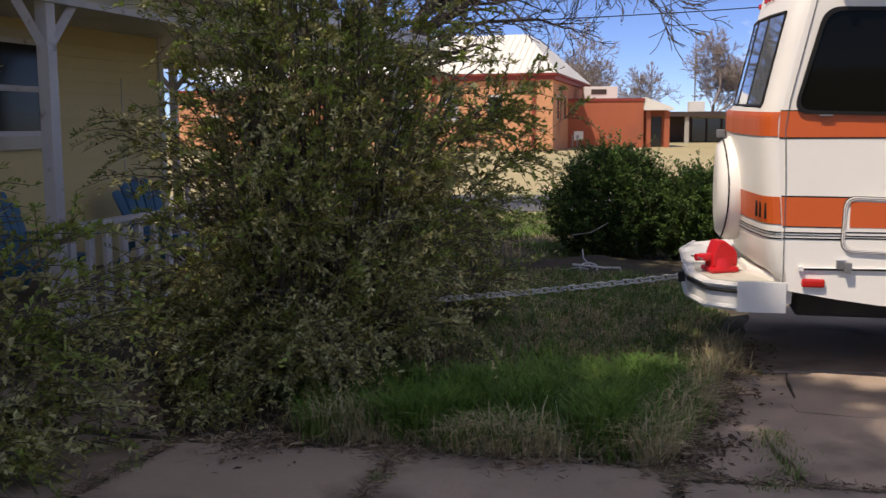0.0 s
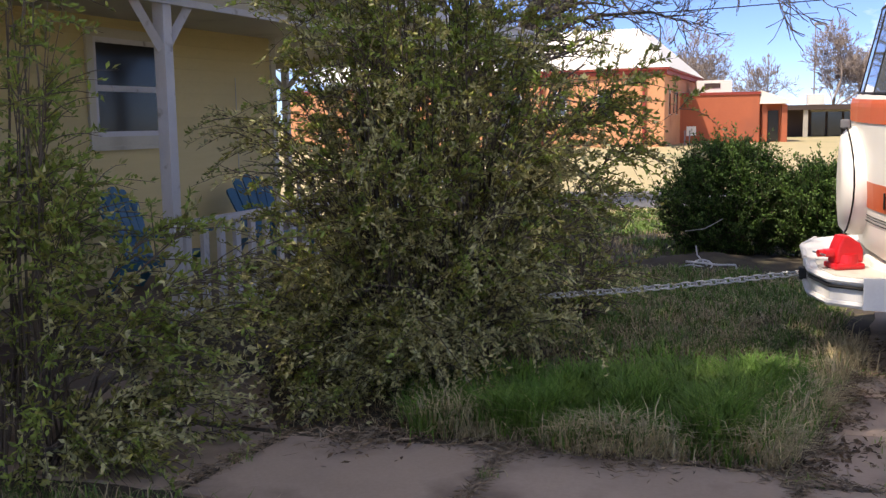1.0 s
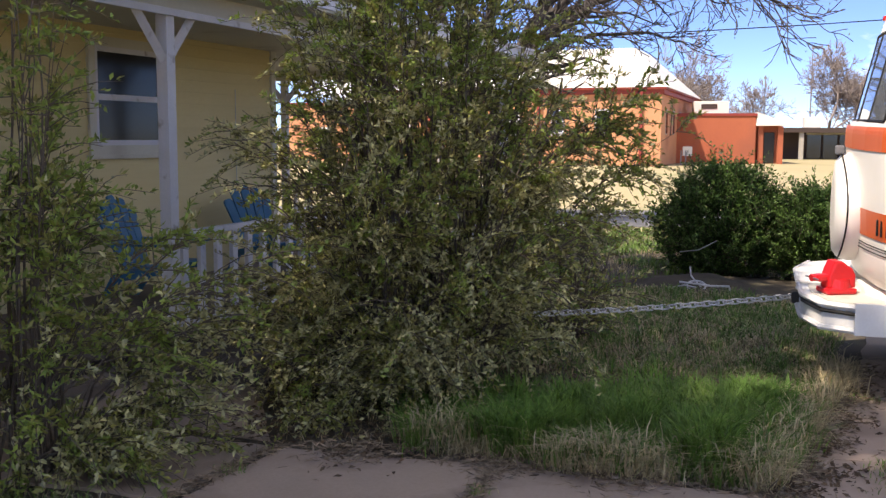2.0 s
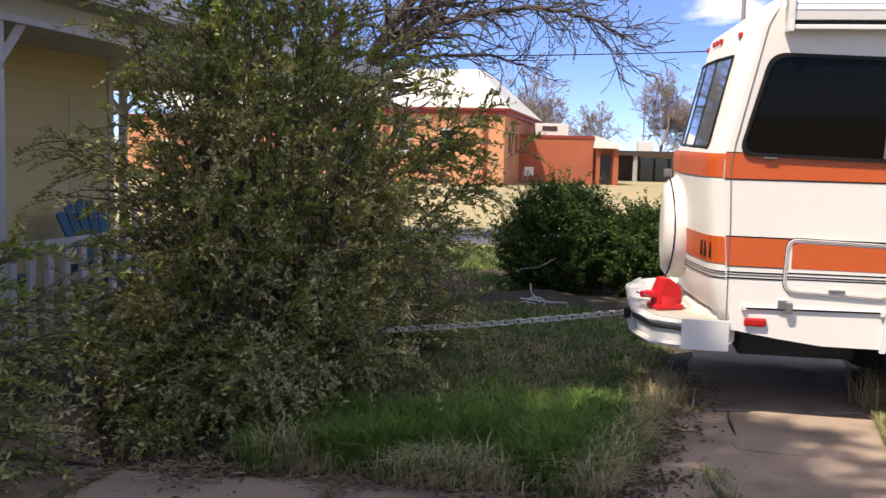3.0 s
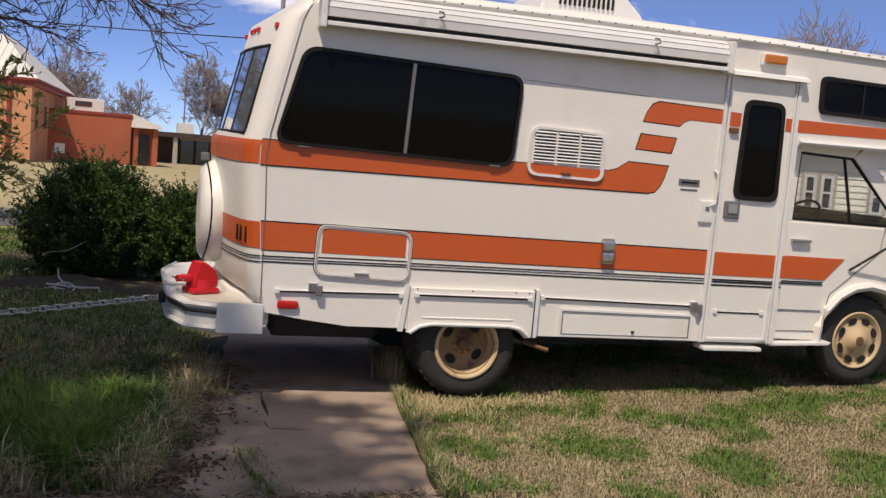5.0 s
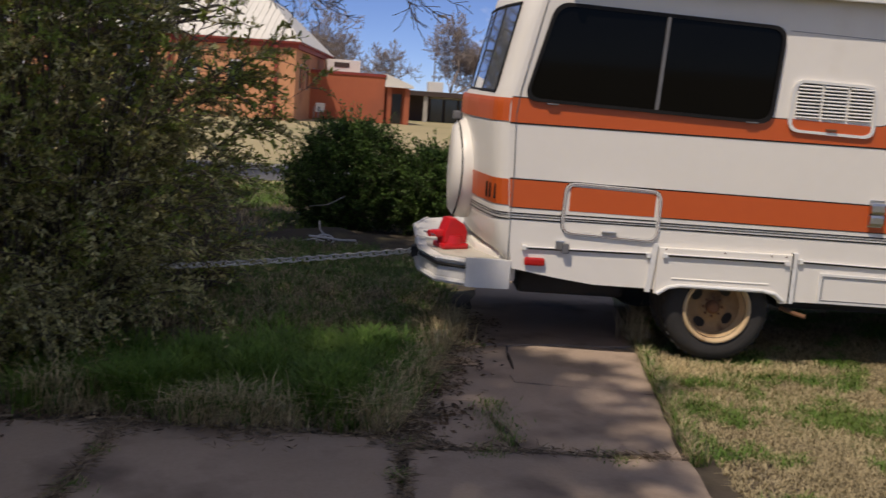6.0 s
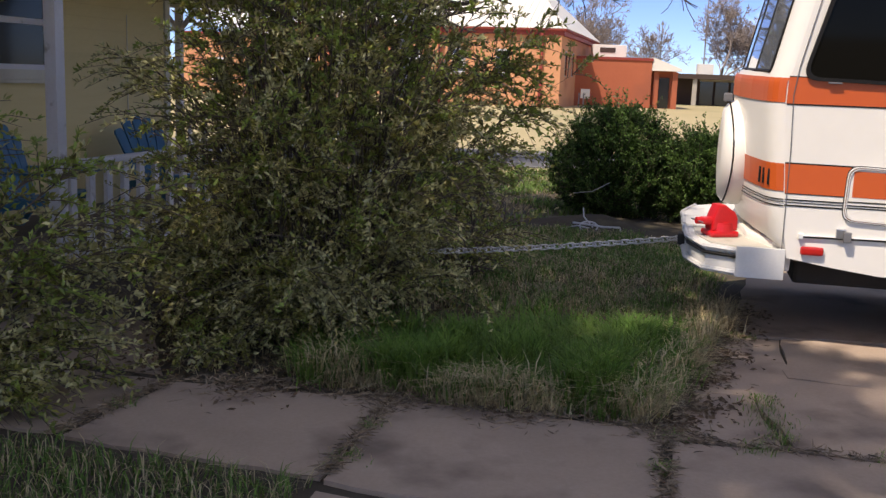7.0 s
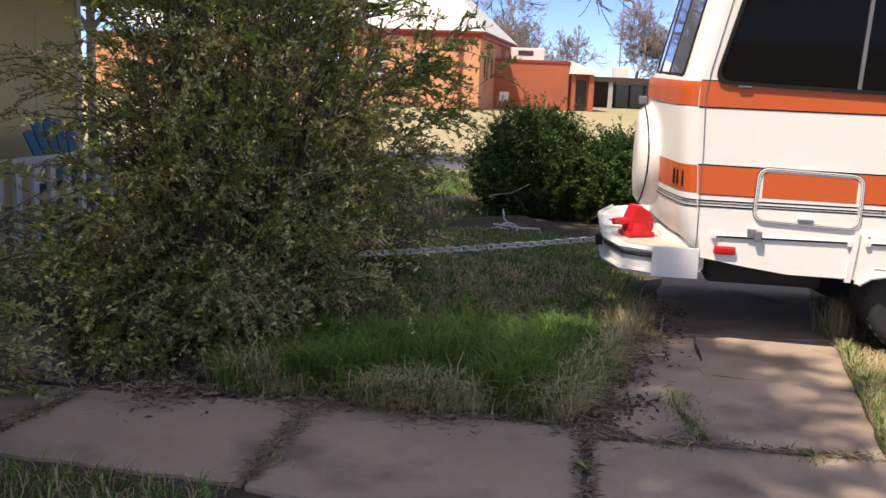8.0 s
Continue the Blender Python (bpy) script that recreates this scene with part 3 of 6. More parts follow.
def side(name, points, material, parent=rv, out=0.004, r=0.0, label="", deep=0.0):
    """A panel on the yard side, outlined in length and height, standing proud by out."""
    pts = rounded(points, r) if r else points
    return part(name, prism(pts, 1, -out, 0.002 + deep), material, parent, label)


# stripes
side("stripe", [(-1.528, 1.50), (1.27, 1.50), (1.31, 1.51), (1.345, 1.55), (1.37, 1.60), (1.40, 1.70), (1.08, 1.71), (1.0, 1.655), (0.93, 1.635), (-1.526, 1.66)], RV_ORANGE, out=0.003, label="burnt orange upper stripe")
side("stripe", [(-1.486, 0.945), (1.84, 0.925), (1.84, 1.10), (-1.50, 1.128)], RV_ORANGE, out=0.003, label="burnt orange lower stripe")
side("stripe", [(2.40, 0.922), (2.47, 0.922), (2.47, 1.095), (2.40, 1.096)], RV_ORANGE, out=0.003)
side("stripe", [(1.13, 1.81), (1.41, 1.80), (1.44, 1.905), (1.16, 1.915)], RV_ORANGE, out=0.003, label="slanted orange dash")
side("stripe", [(1.165, 2.01), (1.46, 2.0), (1.49, 2.03), (1.54, 2.05), (1.84, 2.045), (1.84, 2.14), (1.28, 2.155), (1.23, 2.135), (1.19, 2.08)], RV_ORANGE, out=0.003, label="orange upper dash that runs to the cab")
side("stripe", [(2.40, 2.035), (4.1, 2.06), (4.2, 2.13), (2.40, 2.13)], RV_ORANGE, out=0.003)
for pts in ([(1.13, 1.81), (1.41, 1.80), (1.44, 1.905), (1.16, 1.915)], [(1.165, 2.01), (1.46, 2.0), (1.49, 2.03), (1.54, 2.05), (1.84, 2.045), (1.84, 2.14), (1.28, 2.155), (1.23, 2.135), (1.19, 2.08)]):
    side("stripe_edge", inset(pts, -0.009), RV_BLACK, out=0.0012)
side("stripe_edge", [(1.27, 1.494), (1.313, 1.502), (1.352, 1.545), (1.378, 1.60), (1.409, 1.708), (1.08, 1.718), (1.0, 1.662), (0.93, 1.642), (-1.524, 1.667), (-1.5, 1.60)], RV_BLACK, out=0.0012)
for z0, z1 in ((0.873, 0.878), (0.888, 0.896), (0.850, 0.860)):
    side("pinstripe", [(-1.482, z0 + 0.012), (1.84, z0), (1.84, z1), (-1.482, z1 + 0.012)], RV_BLACK, out=0.0035)
    side("pinstripe", [(2.40, z0 - 0.004), (2.47, z0 - 0.004), (2.47, z1 - 0.004), (2.40, z1 - 0.004)], RV_BLACK, out=0.0035)
for pts in ([(-1.525, 1.491), (1.27, 1.491), (1.27, 1.50), (-1.525, 1.50)], [(-1.50, 1.128), (1.84, 1.10), (1.84, 1.109), (-1.50, 1.137)], [(-1.485, 0.94), (1.84, 0.92), (1.84, 0.925), (-1.485, 0.945)]):
    side("pinstripe", pts, RV_BLACK, out=0.0034)


# rear wrap of the stripes, following the bowed corner
def rear_wrap(z0, z1, material, lift=0.006):
    bm = bmesh.new()
    line = sorted((z, s) for s, z in rear_line)
    rows = []
    levels = [z0 + (z1 - z0) * k / 6 for k in range(7)]
    for w in stations:
        i = corner_inset(w, 0.1)
        bow = 0.17 * (1 - ((w - 1.1) / 1.1) ** 2)
        rows.append([bm.verts.new((float(np.interp(z, [p[0] for p in line], [p[1] for p in line])) - 0.075 * (1 - i / 0.1) - bow * (0.75 if z > 1.7 else 1) - lift, w - 0.005 * i / 0.1 * (1 if w < 1 else -1), z)) for z in levels])
    for a, b in zip(rows, rows[1:]):
        for k in range(6):
            bm.faces.new((a[k], b[k], b[k + 1], a[k + 1]))
    return part("rear_stripe", bm, material, rv)


rear_wrap(1.505, 1.655, RV_ORANGE)
rear_wrap(0.955, 1.128, RV_ORANGE)
rear_wrap(0.86, 0.869, RV_BLACK)
rear_wrap(0.884, 0.890, RV_BLACK)
rear_wrap(0.900, 0.908, RV_BLACK)

# big side window
win_pts = rounded([(-1.455, 1.645), (0.195, 1.60), (0.225, 2.235), (-1.29, 2.285)], 0.1, 6)
side_window = part("side_window", prism(win_pts, 1, -0.012, 0.0), TINT, rv, "dark tinted sliding side window")
part("window_frame", ring_prism(win_pts, inset(win_pts, 0.024), 1, -0.026, -0.008), RV_BLACK, side_window, "black rubber window frame")
part("window_bar", prism([(-0.59, 1.645), (-0.568, 1.645), (-0.545, 2.24), (-0.567, 2.24)], 1, -0.028, -0.01), RV_GREY, side_window, "grey upright bar")
for s in (-1.30, 0.02):
    part("drain_clip", box(s, s + 0.08, -0.034, -0.012, 1.628 - 0.02 * (s + 1.3), 1.638 - 0.02 * (s + 1.3), 0.003), RV_GREY, side_window)

# rear window, three leaning panes
def rear_face(w, z):
    a, b = (-1.335, 2.46), (-1.50, 1.72)
    s = a[0] + (b[0] - a[0]) * (z - a[1]) / (b[1] - a[1])
    return s - 0.075 - 0.17 * 0.75 * (1 - ((w - 1.1) / 1.1) ** 2)


for k, (w0, w1) in enumerate(((0.16, 0.52), (0.53, 0.92), (0.93, 1.30), (1.31, 1.68), (1.69, 2.04))):
    bm = bmesh.new()
    for lift in (0.012, 0.004):
        bm.faces.new([bm.verts.new((rear_face(w, z) - lift, w, z)) for w, z in ((w0, 1.70), (w1, 1.70), (w1, 2.26), (w0, 2.26))])
    pane = part("rear_window", bm, SKY_GLASS, rv, "sloping rear window pane")
    for w in (w0, w1):
        part("window_bar", tube([(rear_face(w, 1.69) - 0.01, w, 1.69), (rear_face(w, 2.27) - 0.01, w, 2.27)], 0.008, 6), RV_BLACK, pane)
    for z in (1.69, 2.27):
        part("window_bar", tube([(rear_face(w0, z) - 0.01, w0, z), (rear_face(w1, z) - 0.01, w1, z)], 0.012, 6), RV_BLACK, pane)
for w in (0.15, 0.62, 0.75, 0.88, 1.35):
    part("marker_lamp", box(rear_face(w, 2.4) - 0.018, rear_face(w, 2.4) + 0.01, w - 0.03, w + 0.03, 2.385, 2.42, 0.008), LENS_RED, rv, "small red roof marker lamp")

# trims and panels on the yard side
part("corner_moulding", tube([(-1.47, -0.004, 0.55), (-1.475, -0.006, 1.2), (-1.49, -0.006, 1.55), (-1.47, -0.006, 1.72), (-1.31, -0.004, 2.45), (-1.24, -0.002, 2.6)], 0.003, 6), RV_GREY, rv, "rear corner moulding")
part("roof_gutter", tube([(-1.2, -0.012, 2.615), (-1.0, -0.014, 2.655), (0.5, -0.014, 2.668), (2.2, -0.014, 2.66), (3.4, -0.014, 2.64)], 0.014, 6), RV_TRIM, rv, "roof edge rail")
for k in range(34):
    s = -0.9 + k * 0.125
    part("rail_screw", box(s, s + 0.012, -0.03, -0.024, 2.66, 2.668), RV_BLACK, rv)
awning = part("awning", prism([(-0.112, 2.475), (-0.002, 2.455), (-0.002, 2.63), (-0.05, 2.632), (-0.085, 2.605), (-0.105, 2.57), (-0.118, 2.53)], 0, -1.22, 1.76, 0.008), RV_TRIM, rv, "rolled white awning case under the roof edge")
for z, w in ((2.53, -0.12), (2.57, -0.107), (2.605, -0.087)):
    part("case_groove", box(-1.21, 1.75, w, w + 0.008, z, z + 0.003), RV_GREY, awning)
part("awning_bar", box(-1.18, 1.75, -0.118, -0.085, 2.415, 2.445, 0.006), RV_TRIM, awning, "white awning lead bar")
part("awning_shadow_gap", box(-1.18, 1.75, -0.10, -0.01, 2.452, 2.47), RV_BLACK, awning)
for s in (-1.22, 1.73):
    part("awning_end", box(s, s + 0.04, -0.135, 0.0, 2.40, 2.63, 0.008), RV_TRIM, awning)
for s in (-0.45, 1.12):
    part("awning_hook", tube([(s, -0.13, 2.58), (s + 0.02, -0.16, 2.575), (s + 0.03, -0.16, 2.55), (s, -0.14, 2.54)], 0.007, 6), RV_GREY, awning)
side("body_seam", [(0.25, 2.21), (1.2, 2.185), (1.2, 2.188), (0.25, 2.214)], RV_GREY, out=0.002)

# louvred vent
vent_pts = rounded([(0.30, 1.565), (0.89, 1.55), (0.88, 1.895), (0.31, 1.91)], 0.08, 5)
vent = part("fridge_vent", prism(inset(vent_pts, 0.02), 1, -0.012, 0), RV_WHITE, rv, "louvred fridge vent with a rounded frame")
part("vent_frame", ring_prism(vent_pts, inset(vent_pts, 0.019), 1, -0.022, 0), RV_TRIM, vent)
part("vent_stripe", prism([(0.33, 1.575), (0.86, 1.562), (0.86, 1.635), (0.33, 1.65)], 1, -0.0145, 0), RV_ORANGE, vent)
for c in range(3):
    for k in range(10):
        s, z = 0.345 + c * 0.175, 1.66 + k * 0.0225
        part("louvre", prism([(-0.02, z), (-0.011, z + 0.002), (-0.011, z + 0.015), (-0.027, z + 0.004)], 0, s, s + 0.155), RV_TRIM, vent)
        part("louvre_gap", box(s, s + 0.155, -0.0135, -0.011, z + 0.013, z + 0.021), RV_BLACK, vent)
part("vent_latch", box(0.56, 0.63, -0.035, -0.012, 1.585, 1.60, 0.004), RUST, vent)

# storage hatch
hatch_pts = rounded([(-1.135, 0.79), (-0.475, 0.765), (-0.475, 1.115), (-1.125, 1.135)], 0.075, 5)
hatch = part("storage_hatch", prism(inset(hatch_pts, 0.02), 1, -0.008, 0), RV_WHITE, rv, "storage hatch with a rounded chrome frame")
part("hatch_frame", ring_prism(hatch_pts, inset(hatch_pts, 0.016), 1, -0.018, 0), RV_TRIM, hatch)
part("hatch_groove", ring_prism(inset(hatch_pts, 0.006), inset(hatch_pts, 0.010), 1, -0.0195, -0.017), RUST, hatch)
part("hatch_seal", ring_prism(inset(hatch_pts, -0.005), inset(hatch_pts, 0.001), 1, -0.004, 0), RV_BLACK, hatch)
part("hatch_stripe", prism([(-1.09, 0.942), (-0.515, 0.938), (-0.515, 1.09), (-1.09, 1.105)], 1, -0.0105, 0), RV_ORANGE, hatch)
for z in (0.87, 0.885, 0.908):
    part("hatch_pinstripe", box(-1.11, -0.50, -0.0105, -0.008, z, z + 0.008), RV_BLACK, hatch)
part("hatch_latch", box(-0.86, -0.76, -0.03, -0.008, 0.805, 0.822, 0.005), CHROME, hatch, "small chrome latch")

# lower rails, skirt panels, latches
for s0, s1, z0, z1 in ((-1.38, -0.51, 0.668, 0.678), (-0.44, 0.42, 0.688, 0.685), (0.50, 1.74, 0.69, 0.672), (1.90, 2.33, 0.638, 0.635)):
    part("rub_rail", prism([(s0, z0), (s1, z1), (s1, z1 + 0.016), (s0, z0 + 0.016)], 1, -0.014, 0), RV_TRIM, rv, "thin metal rub rail")
    part("rail_slot", prism([(s0 + 0.03, z0 + 0.001), (s1 - 0.03, z1 + 0.001), (s1 - 0.03, z1 + 0.012), (s0 + 0.03, z0 + 0.012)], 1, -0.016, -0.012), RV_BLACK, rv)
    for s in (s0, s1 - 0.03):
        part("rail_cap", box(s, s + 0.03, -0.026, 0, z0 - 0.006, z0 + 0.028, 0.004), RV_TRIM, rv)
part("skirt_post", prism([(-0.53, 0.43), (-0.495, 0.43), (-0.465, 0.76), (-0.50, 0.76)], 1, -0.02, 0), RV_TRIM, rv)
part("skirt_panel", prism([(-0.46, 0.74), (0.44, 0.745), (0.45, 0.75), (0.45, 0.41), (0.40, 0.405), (0.38, 0.425), (0.32, 0.475), (-0.36, 0.475), (-0.44, 0.42), (-0.47, 0.425)], 1, -0.03, 0, 0.006), RV_WHITE, rv, "raised wheel arch panel")
part("arch_lip", tube([(-0.45, -0.035, 0.425), (-0.38, -0.045, 0.475), (-0.3, -0.05, 0.492), (0.26, -0.05, 0.492), (0.35, -0.045, 0.475), (0.41, -0.04, 0.43)], 0.014, 8), RV_TRIM, rv, "rolled wheel arch lip")
part("arch_rail", box(-0.43, 0.42, -0.044, -0.028, 0.682, 0.70, 0.003), RV_TRIM, rv, "thin metal rub rail")
part("rail_slot", box(-0.40, 0.39, -0.047, -0.042, 0.684, 0.696), RV_BLACK, rv)
for s in (-0.435, 0.395):
    part("rail_cap", box(s, s + 0.03, -0.054, -0.028, 0.674, 0.706, 0.004), RV_TRIM, rv)
part("arch_ridge", tube([(-0.36, -0.03, 0.535), (0.30, -0.03, 0.535)], 0.007, 6), RV_WHITE, rv)
for s in (-0.42, -0.02, 0.3, 0.4):
    part("panel_screw", box(s, s + 0.01, -0.034, -0.03, 0.725, 0.735), RUST, rv)
part("skirt_gap", box(0.449, 0.456, -0.0325, 0, 0.41, 0.755), RV_BLACK, rv)
part("skirt_post", box(0.455, 0.49, -0.03, 0, 0.41, 0.76, 0.006), RV_TRIM, rv)
locker = [(0.66, 0.425), (1.73, 0.42), (1.73, 0.615), (0.66, 0.63)]
part("locker_door", prism(locker, 1, -0.01, 0, 0.004), RV_WHITE, rv, "lower locker door")
part("locker_rim", ring_prism(locker, inset(locker, 0.02), 1, -0.016, 0), RV_TRIM, rv)
part("locker_gap", ring_prism(inset(locker, 0.017), inset(locker, 0.024), 1, -0.0175, -0.009), RV_GREY, rv)
part("locker_lock", box(1.24, 1.26, -0.02, 0, 0.46, 0.48), DARK_METAL, rv)
for s, z in ((-1.16, 0.70), (1.70, 0.675)):
    latch = part("side_latch", box(s, s + 0.06, -0.03, 0, z - 0.02, z + 0.04, 0.006), CHROME, rv, "chrome side latch")
    part("latch_lever", box(s + 0.045, s + 0.09, -0.05, -0.02, z - 0.04, z + 0.025, 0.006), RV_GREY, latch)
part("side_lamp", box(-1.36, -1.22, -0.03, 0, 0.56, 0.615, 0.016), LENS_RED, rv, "red rear side lamp")
valve = part("gas_valve_plate", box(0.935, 1.035, -0.008, 0, 0.965, 1.15, 0.003), CHROME, rv, "steel socket plate with round covers")
for z in (1.10, 1.02):
    part("socket_cover", box(0.93, 1.03, -0.05, -0.006, z - 0.045, z + 0.035, 0.02), CHROME, valve)
part("plate_sign", box(1.50, 1.67, -0.006, 0, 1.575, 1.62), RV_GREY, rv, "grey maker plate with unreadable bars")
part("plate_bar", box(1.52, 1.65, -0.008, -0.005, 1.59, 1.604), RV_BLACK, rv)
part("plate_bar", box(1.52, 1.66, -0.003, 0, 1.535, 1.55), RV_GREY, rv)
keypad = part("switch_box", box(1.69, 1.81, -0.02, 0, 1.31, 1.475, 0.01), RV_TRIM, rv, "small white switch box")
part("switch", box(1.735, 1.765, -0.026, -0.018, 1.40, 1.43), RV_GREY, keypad)
part("grab_rail", tube([(1.79, 0.0, 1.70), (1.79, -0.05, 1.68), (1.80, -0.05, 1.55), (1.79, -0.045, 1.45), (1.77, 0, 1.43)], 0.01, 6), RV_TRIM, rv, "slim grab rail by the door")
amber = part("amber_lamp_base", box(2.06, 2.27, -0.03, 0, 2.50, 2.59, 0.01), RV_TRIM, rv)
part("amber_lens", box(2.08, 2.26, -0.055, -0.02, 2.515, 2.58, 0.012), LENS_AMBER, amber, "amber porch lamp")

# entry door
door = part("entry_door", box(1.85, 2.385, -0.012, 0, 0.42, 2.385, 0.006), RV_WHITE, rv, "entry door with a tall dark window")
for s0, s1 in ((1.80, 1.825), (1.835, 1.855), (2.385, 2.40), (2.41, 2.44)):
    part("door_rail", box(s0, s1, -0.022, 0, 0.41, 2.40, 0.005), RV_TRIM, door)
part("door_rail", box(1.85, 2.39, -0.02, 0, 0.43, 0.45, 0.004), RV_TRIM, door)
part("door_rail", box(1.85, 1.87, -0.02, 0, 0.43, 0.80, 0.004), RV_TRIM, door)
part("door_rail", box(2.36, 2.38, -0.02, 0, 0.43, 0.80, 0.004), RV_TRIM, door)
part("door_hood", prism([(-0.07, 2.405), (0, 2.40), (0, 2.45), (-0.06, 2.43)], 0, 1.78, 2.47), RV_TRIM, door, "drip rail over the door")
dw = rounded([(1.95, 1.50), (2.33, 1.495), (2.31, 2.235), (1.97, 2.245)], 0.08, 6)
dwin = part("door_window", prism(inset(dw, 0.02), 1, -0.022, 0), TINT, door, "tall dark door window")
part("door_window_frame", ring_prism(dw, inset(dw, 0.035), 1, -0.032, 0), RV_BLACK, dwin)
part("door_stripe", prism([(1.855, 0.924), (2.385, 0.922), (2.385, 1.096), (1.855, 1.099)], 1, -0.0155, 0), RV_ORANGE, door)
part("door_stripe", prism([(1.855, 2.035), (1.95, 2.035), (1.95, 2.135), (1.855, 2.138)], 1, -0.0155, 0), RV_ORANGE, door)
part("door_stripe", prism([(2.335, 2.035), (2.385, 2.035), (2.385, 2.13), (2.335, 2.13)], 1, -0.0155, 0), RV_ORANGE, door)
for z in (0.844, 0.868, 0.884):
    part("door_pinstripe", box(1.855, 2.385, -0.0155, 0, z, z + 0.012), RV_BLACK, door)
handle = part("door_handle", box(1.89, 2.02, -0.03, 0, 1.355, 1.485, 0.012), RV_GREY, door, "square grey door latch")
part("handle_plate", box(1.915, 1.995, -0.037, -0.026, 1.39, 1.465, 0.006), CHROME, handle)
part("door_hinge", box(1.86, 1.93, -0.04, 0, 1.985, 2.025, 0.008), RUST, door)
part("entry_step", box(1.83, 2.33, -0.06, 0.1, 0.355, 0.385, 0.008), RV_TRIM, rv, "folded metal entry step")

# van cab
cab_out = [(2.45, 0.43), (2.95, 0.42)] + [(3.36 + 0.43 * math.cos(a), 0.43 + 0.43 * math.sin(a)) for a in [math.radians(175 - 17 * k) for k in range(11)]] + [(3.95, 0.45), (4.55, 0.50), (4.62, 0.9), (4.5, 1.18), (3.74, 1.355), (2.45, 1.37)]
cab = part("cab", prism(cab_out, 1, 0.1, 2.08, 0.02), RV_WHITE, rv, "white van cab below the overhang")
cab_win = [(2.575, 1.372), (3.60, 1.358), (3.07, 1.885), (2.585, 1.90)]
for name, w0, w1 in (("cab_window", 0.118, 0.126), ("far_cab_window", 2.054, 2.062)):
    cabw = part(name, prism(cab_win, 1, w0, w1), CLEAR_GLASS, rv, "clear cab side window")
    part("cab_window_frame", ring_prism(cab_win, inset(cab_win, 0.02), 1, w0 - 0.012, w1 + 0.012), RV_BLACK, cabw)
    part("vent_pane_bar", tube([(2.99, w0, 1.88), (3.12, w0, 1.37)], 0.013, 6), RV_BLACK, cabw)
for w0, w1 in ((0.1, 0.15), (2.03, 2.08)):
    part("cab_pillar", prism([(2.45, 1.36), (2.575, 1.36), (2.585, 1.90), (2.585, 1.97), (2.45, 1.97)], 1, w0, w1, 0.006), RV_WHITE, rv)
    part("cab_pillar", prism([(3.60, 1.355), (3.72, 1.355), (3.17, 1.97), (3.07, 1.885)], 1, w0, w1, 0.006), RV_WHITE, rv)
    part("cab_header", prism([(2.585, 1.90), (3.07, 1.885), (3.13, 1.97), (2.585, 1.97)], 1, w0, w1, 0.004), RV_WHITE, rv)
part("dashboard", box(3.1, 3.6, 0.2, 2.0, 1.30, 1.43, 0.02), DARK_METAL, rv, "dark dashboard")
for w in (0.35, 1.3):
    seat = part("cab_seat", box(2.55, 2.95, w, w + 0.5, 1.20, 1.42, 0.04), DARK_METAL, rv, "dark cab seat")
part("steering_wheel", tube([(3.02 + 0.08 * math.cos(q), 0.6 + 0.19 * math.sin(q), 1.42 + 0.09 * math.cos(q)) for q in [k * math.tau / 20 for k in range(20)]], 0.012, 6, closed=True), RV_BLACK, rv)
part("cab_stripe", prism([(2.48, 0.915), (2.93, 0.91), (3.1, 1.085), (2.48, 1.09)], 1, 0.094, 0.1), RV_ORANGE, rv)
part("cab_stripe", prism([(3.72, 0.90), (4.6, 0.88), (4.57, 1.06), (3.62, 1.08)], 1, 0.094, 0.1), RV_ORANGE, rv)
for z in (0.868, 0.885):
    part("cab_pinstripe", box(2.48, 2.92, 0.094, 0.1, z, z + 0.01), RV_BLACK, rv)
part("cab_door_line", tube([(2.52, 0.098, 1.95), (2.50, 0.098, 0.5), (2.93, 0.098, 0.5), (3.0, 0.098, 0.8), (3.42, 0.098, 1.15), (3.45, 0.098, 1.36)], 0.005, 5), RV_GREY, rv)
part("cab_crease", box(2.5, 2.93, 0.092, 0.1, 0.66, 0.668), RV_GREY, rv)
part("cab_handle", box(2.58, 2.75, 0.06, 0.1, 1.20, 1.225, 0.008), CHROME, rv, "chrome cab door handle")
part("cab_step", prism([(2.45, 0.385), (3.0, 0.40), (3.02, 0.425), (2.47, 0.41)], 1, 0.03, 0.2, 0.006), RV_TRIM, rv)
part("arch_flare", tube([(3.36 + 0.45 * math.cos(a), 0.085, 0.43 + 0.45 * math.sin(a)) for a in [math.radians(185 - 19 * k) for k in range(11)]], 0.035, 6), RV_WHITE, rv, "white wheel arch flare")
part("mirror_arm", tube([(3.15, 0.09, 1.0), (3.5, -0.1, 1.32)], 0.01, 6), RV_BLACK, rv)
part("mirror_arm", tube([(3.5, 0.09, 1.5), (3.5, -0.1, 1.34)], 0.01, 6), RV_BLACK, rv)
mirror = part("door_mirror", box(3.48, 3.53, -0.2, -0.04, 1.25, 1.55, 0.015), RV_GREY, rv, "rectangular door mirror")
part("windscreen", prism([(3.22, 1.90), (3.75, 1.36), (3.77, 1.37), (3.24, 1.92)], 1, 0.25, 1.95), CLEAR_GLASS, rv)
fw = rounded([(2.61, 2.19), (3.3, 2.18), (3.3, 2.46), (2.60, 2.475)], 0.06, 5)
bunk = part("bunk_window", prism(inset(fw, 0.015), 1, -0.012, 0), TINT, rv, "small dark bunk window over the cab")
part("window_frame", ring_prism(fw, inset(fw, 0.03), 1, -0.025, 0), RV_BLACK, bunk)
part("window_bar", box(2.98, 3.0, -0.02, -0.01, 2.2, 2.46), RV_BLACK, bunk)
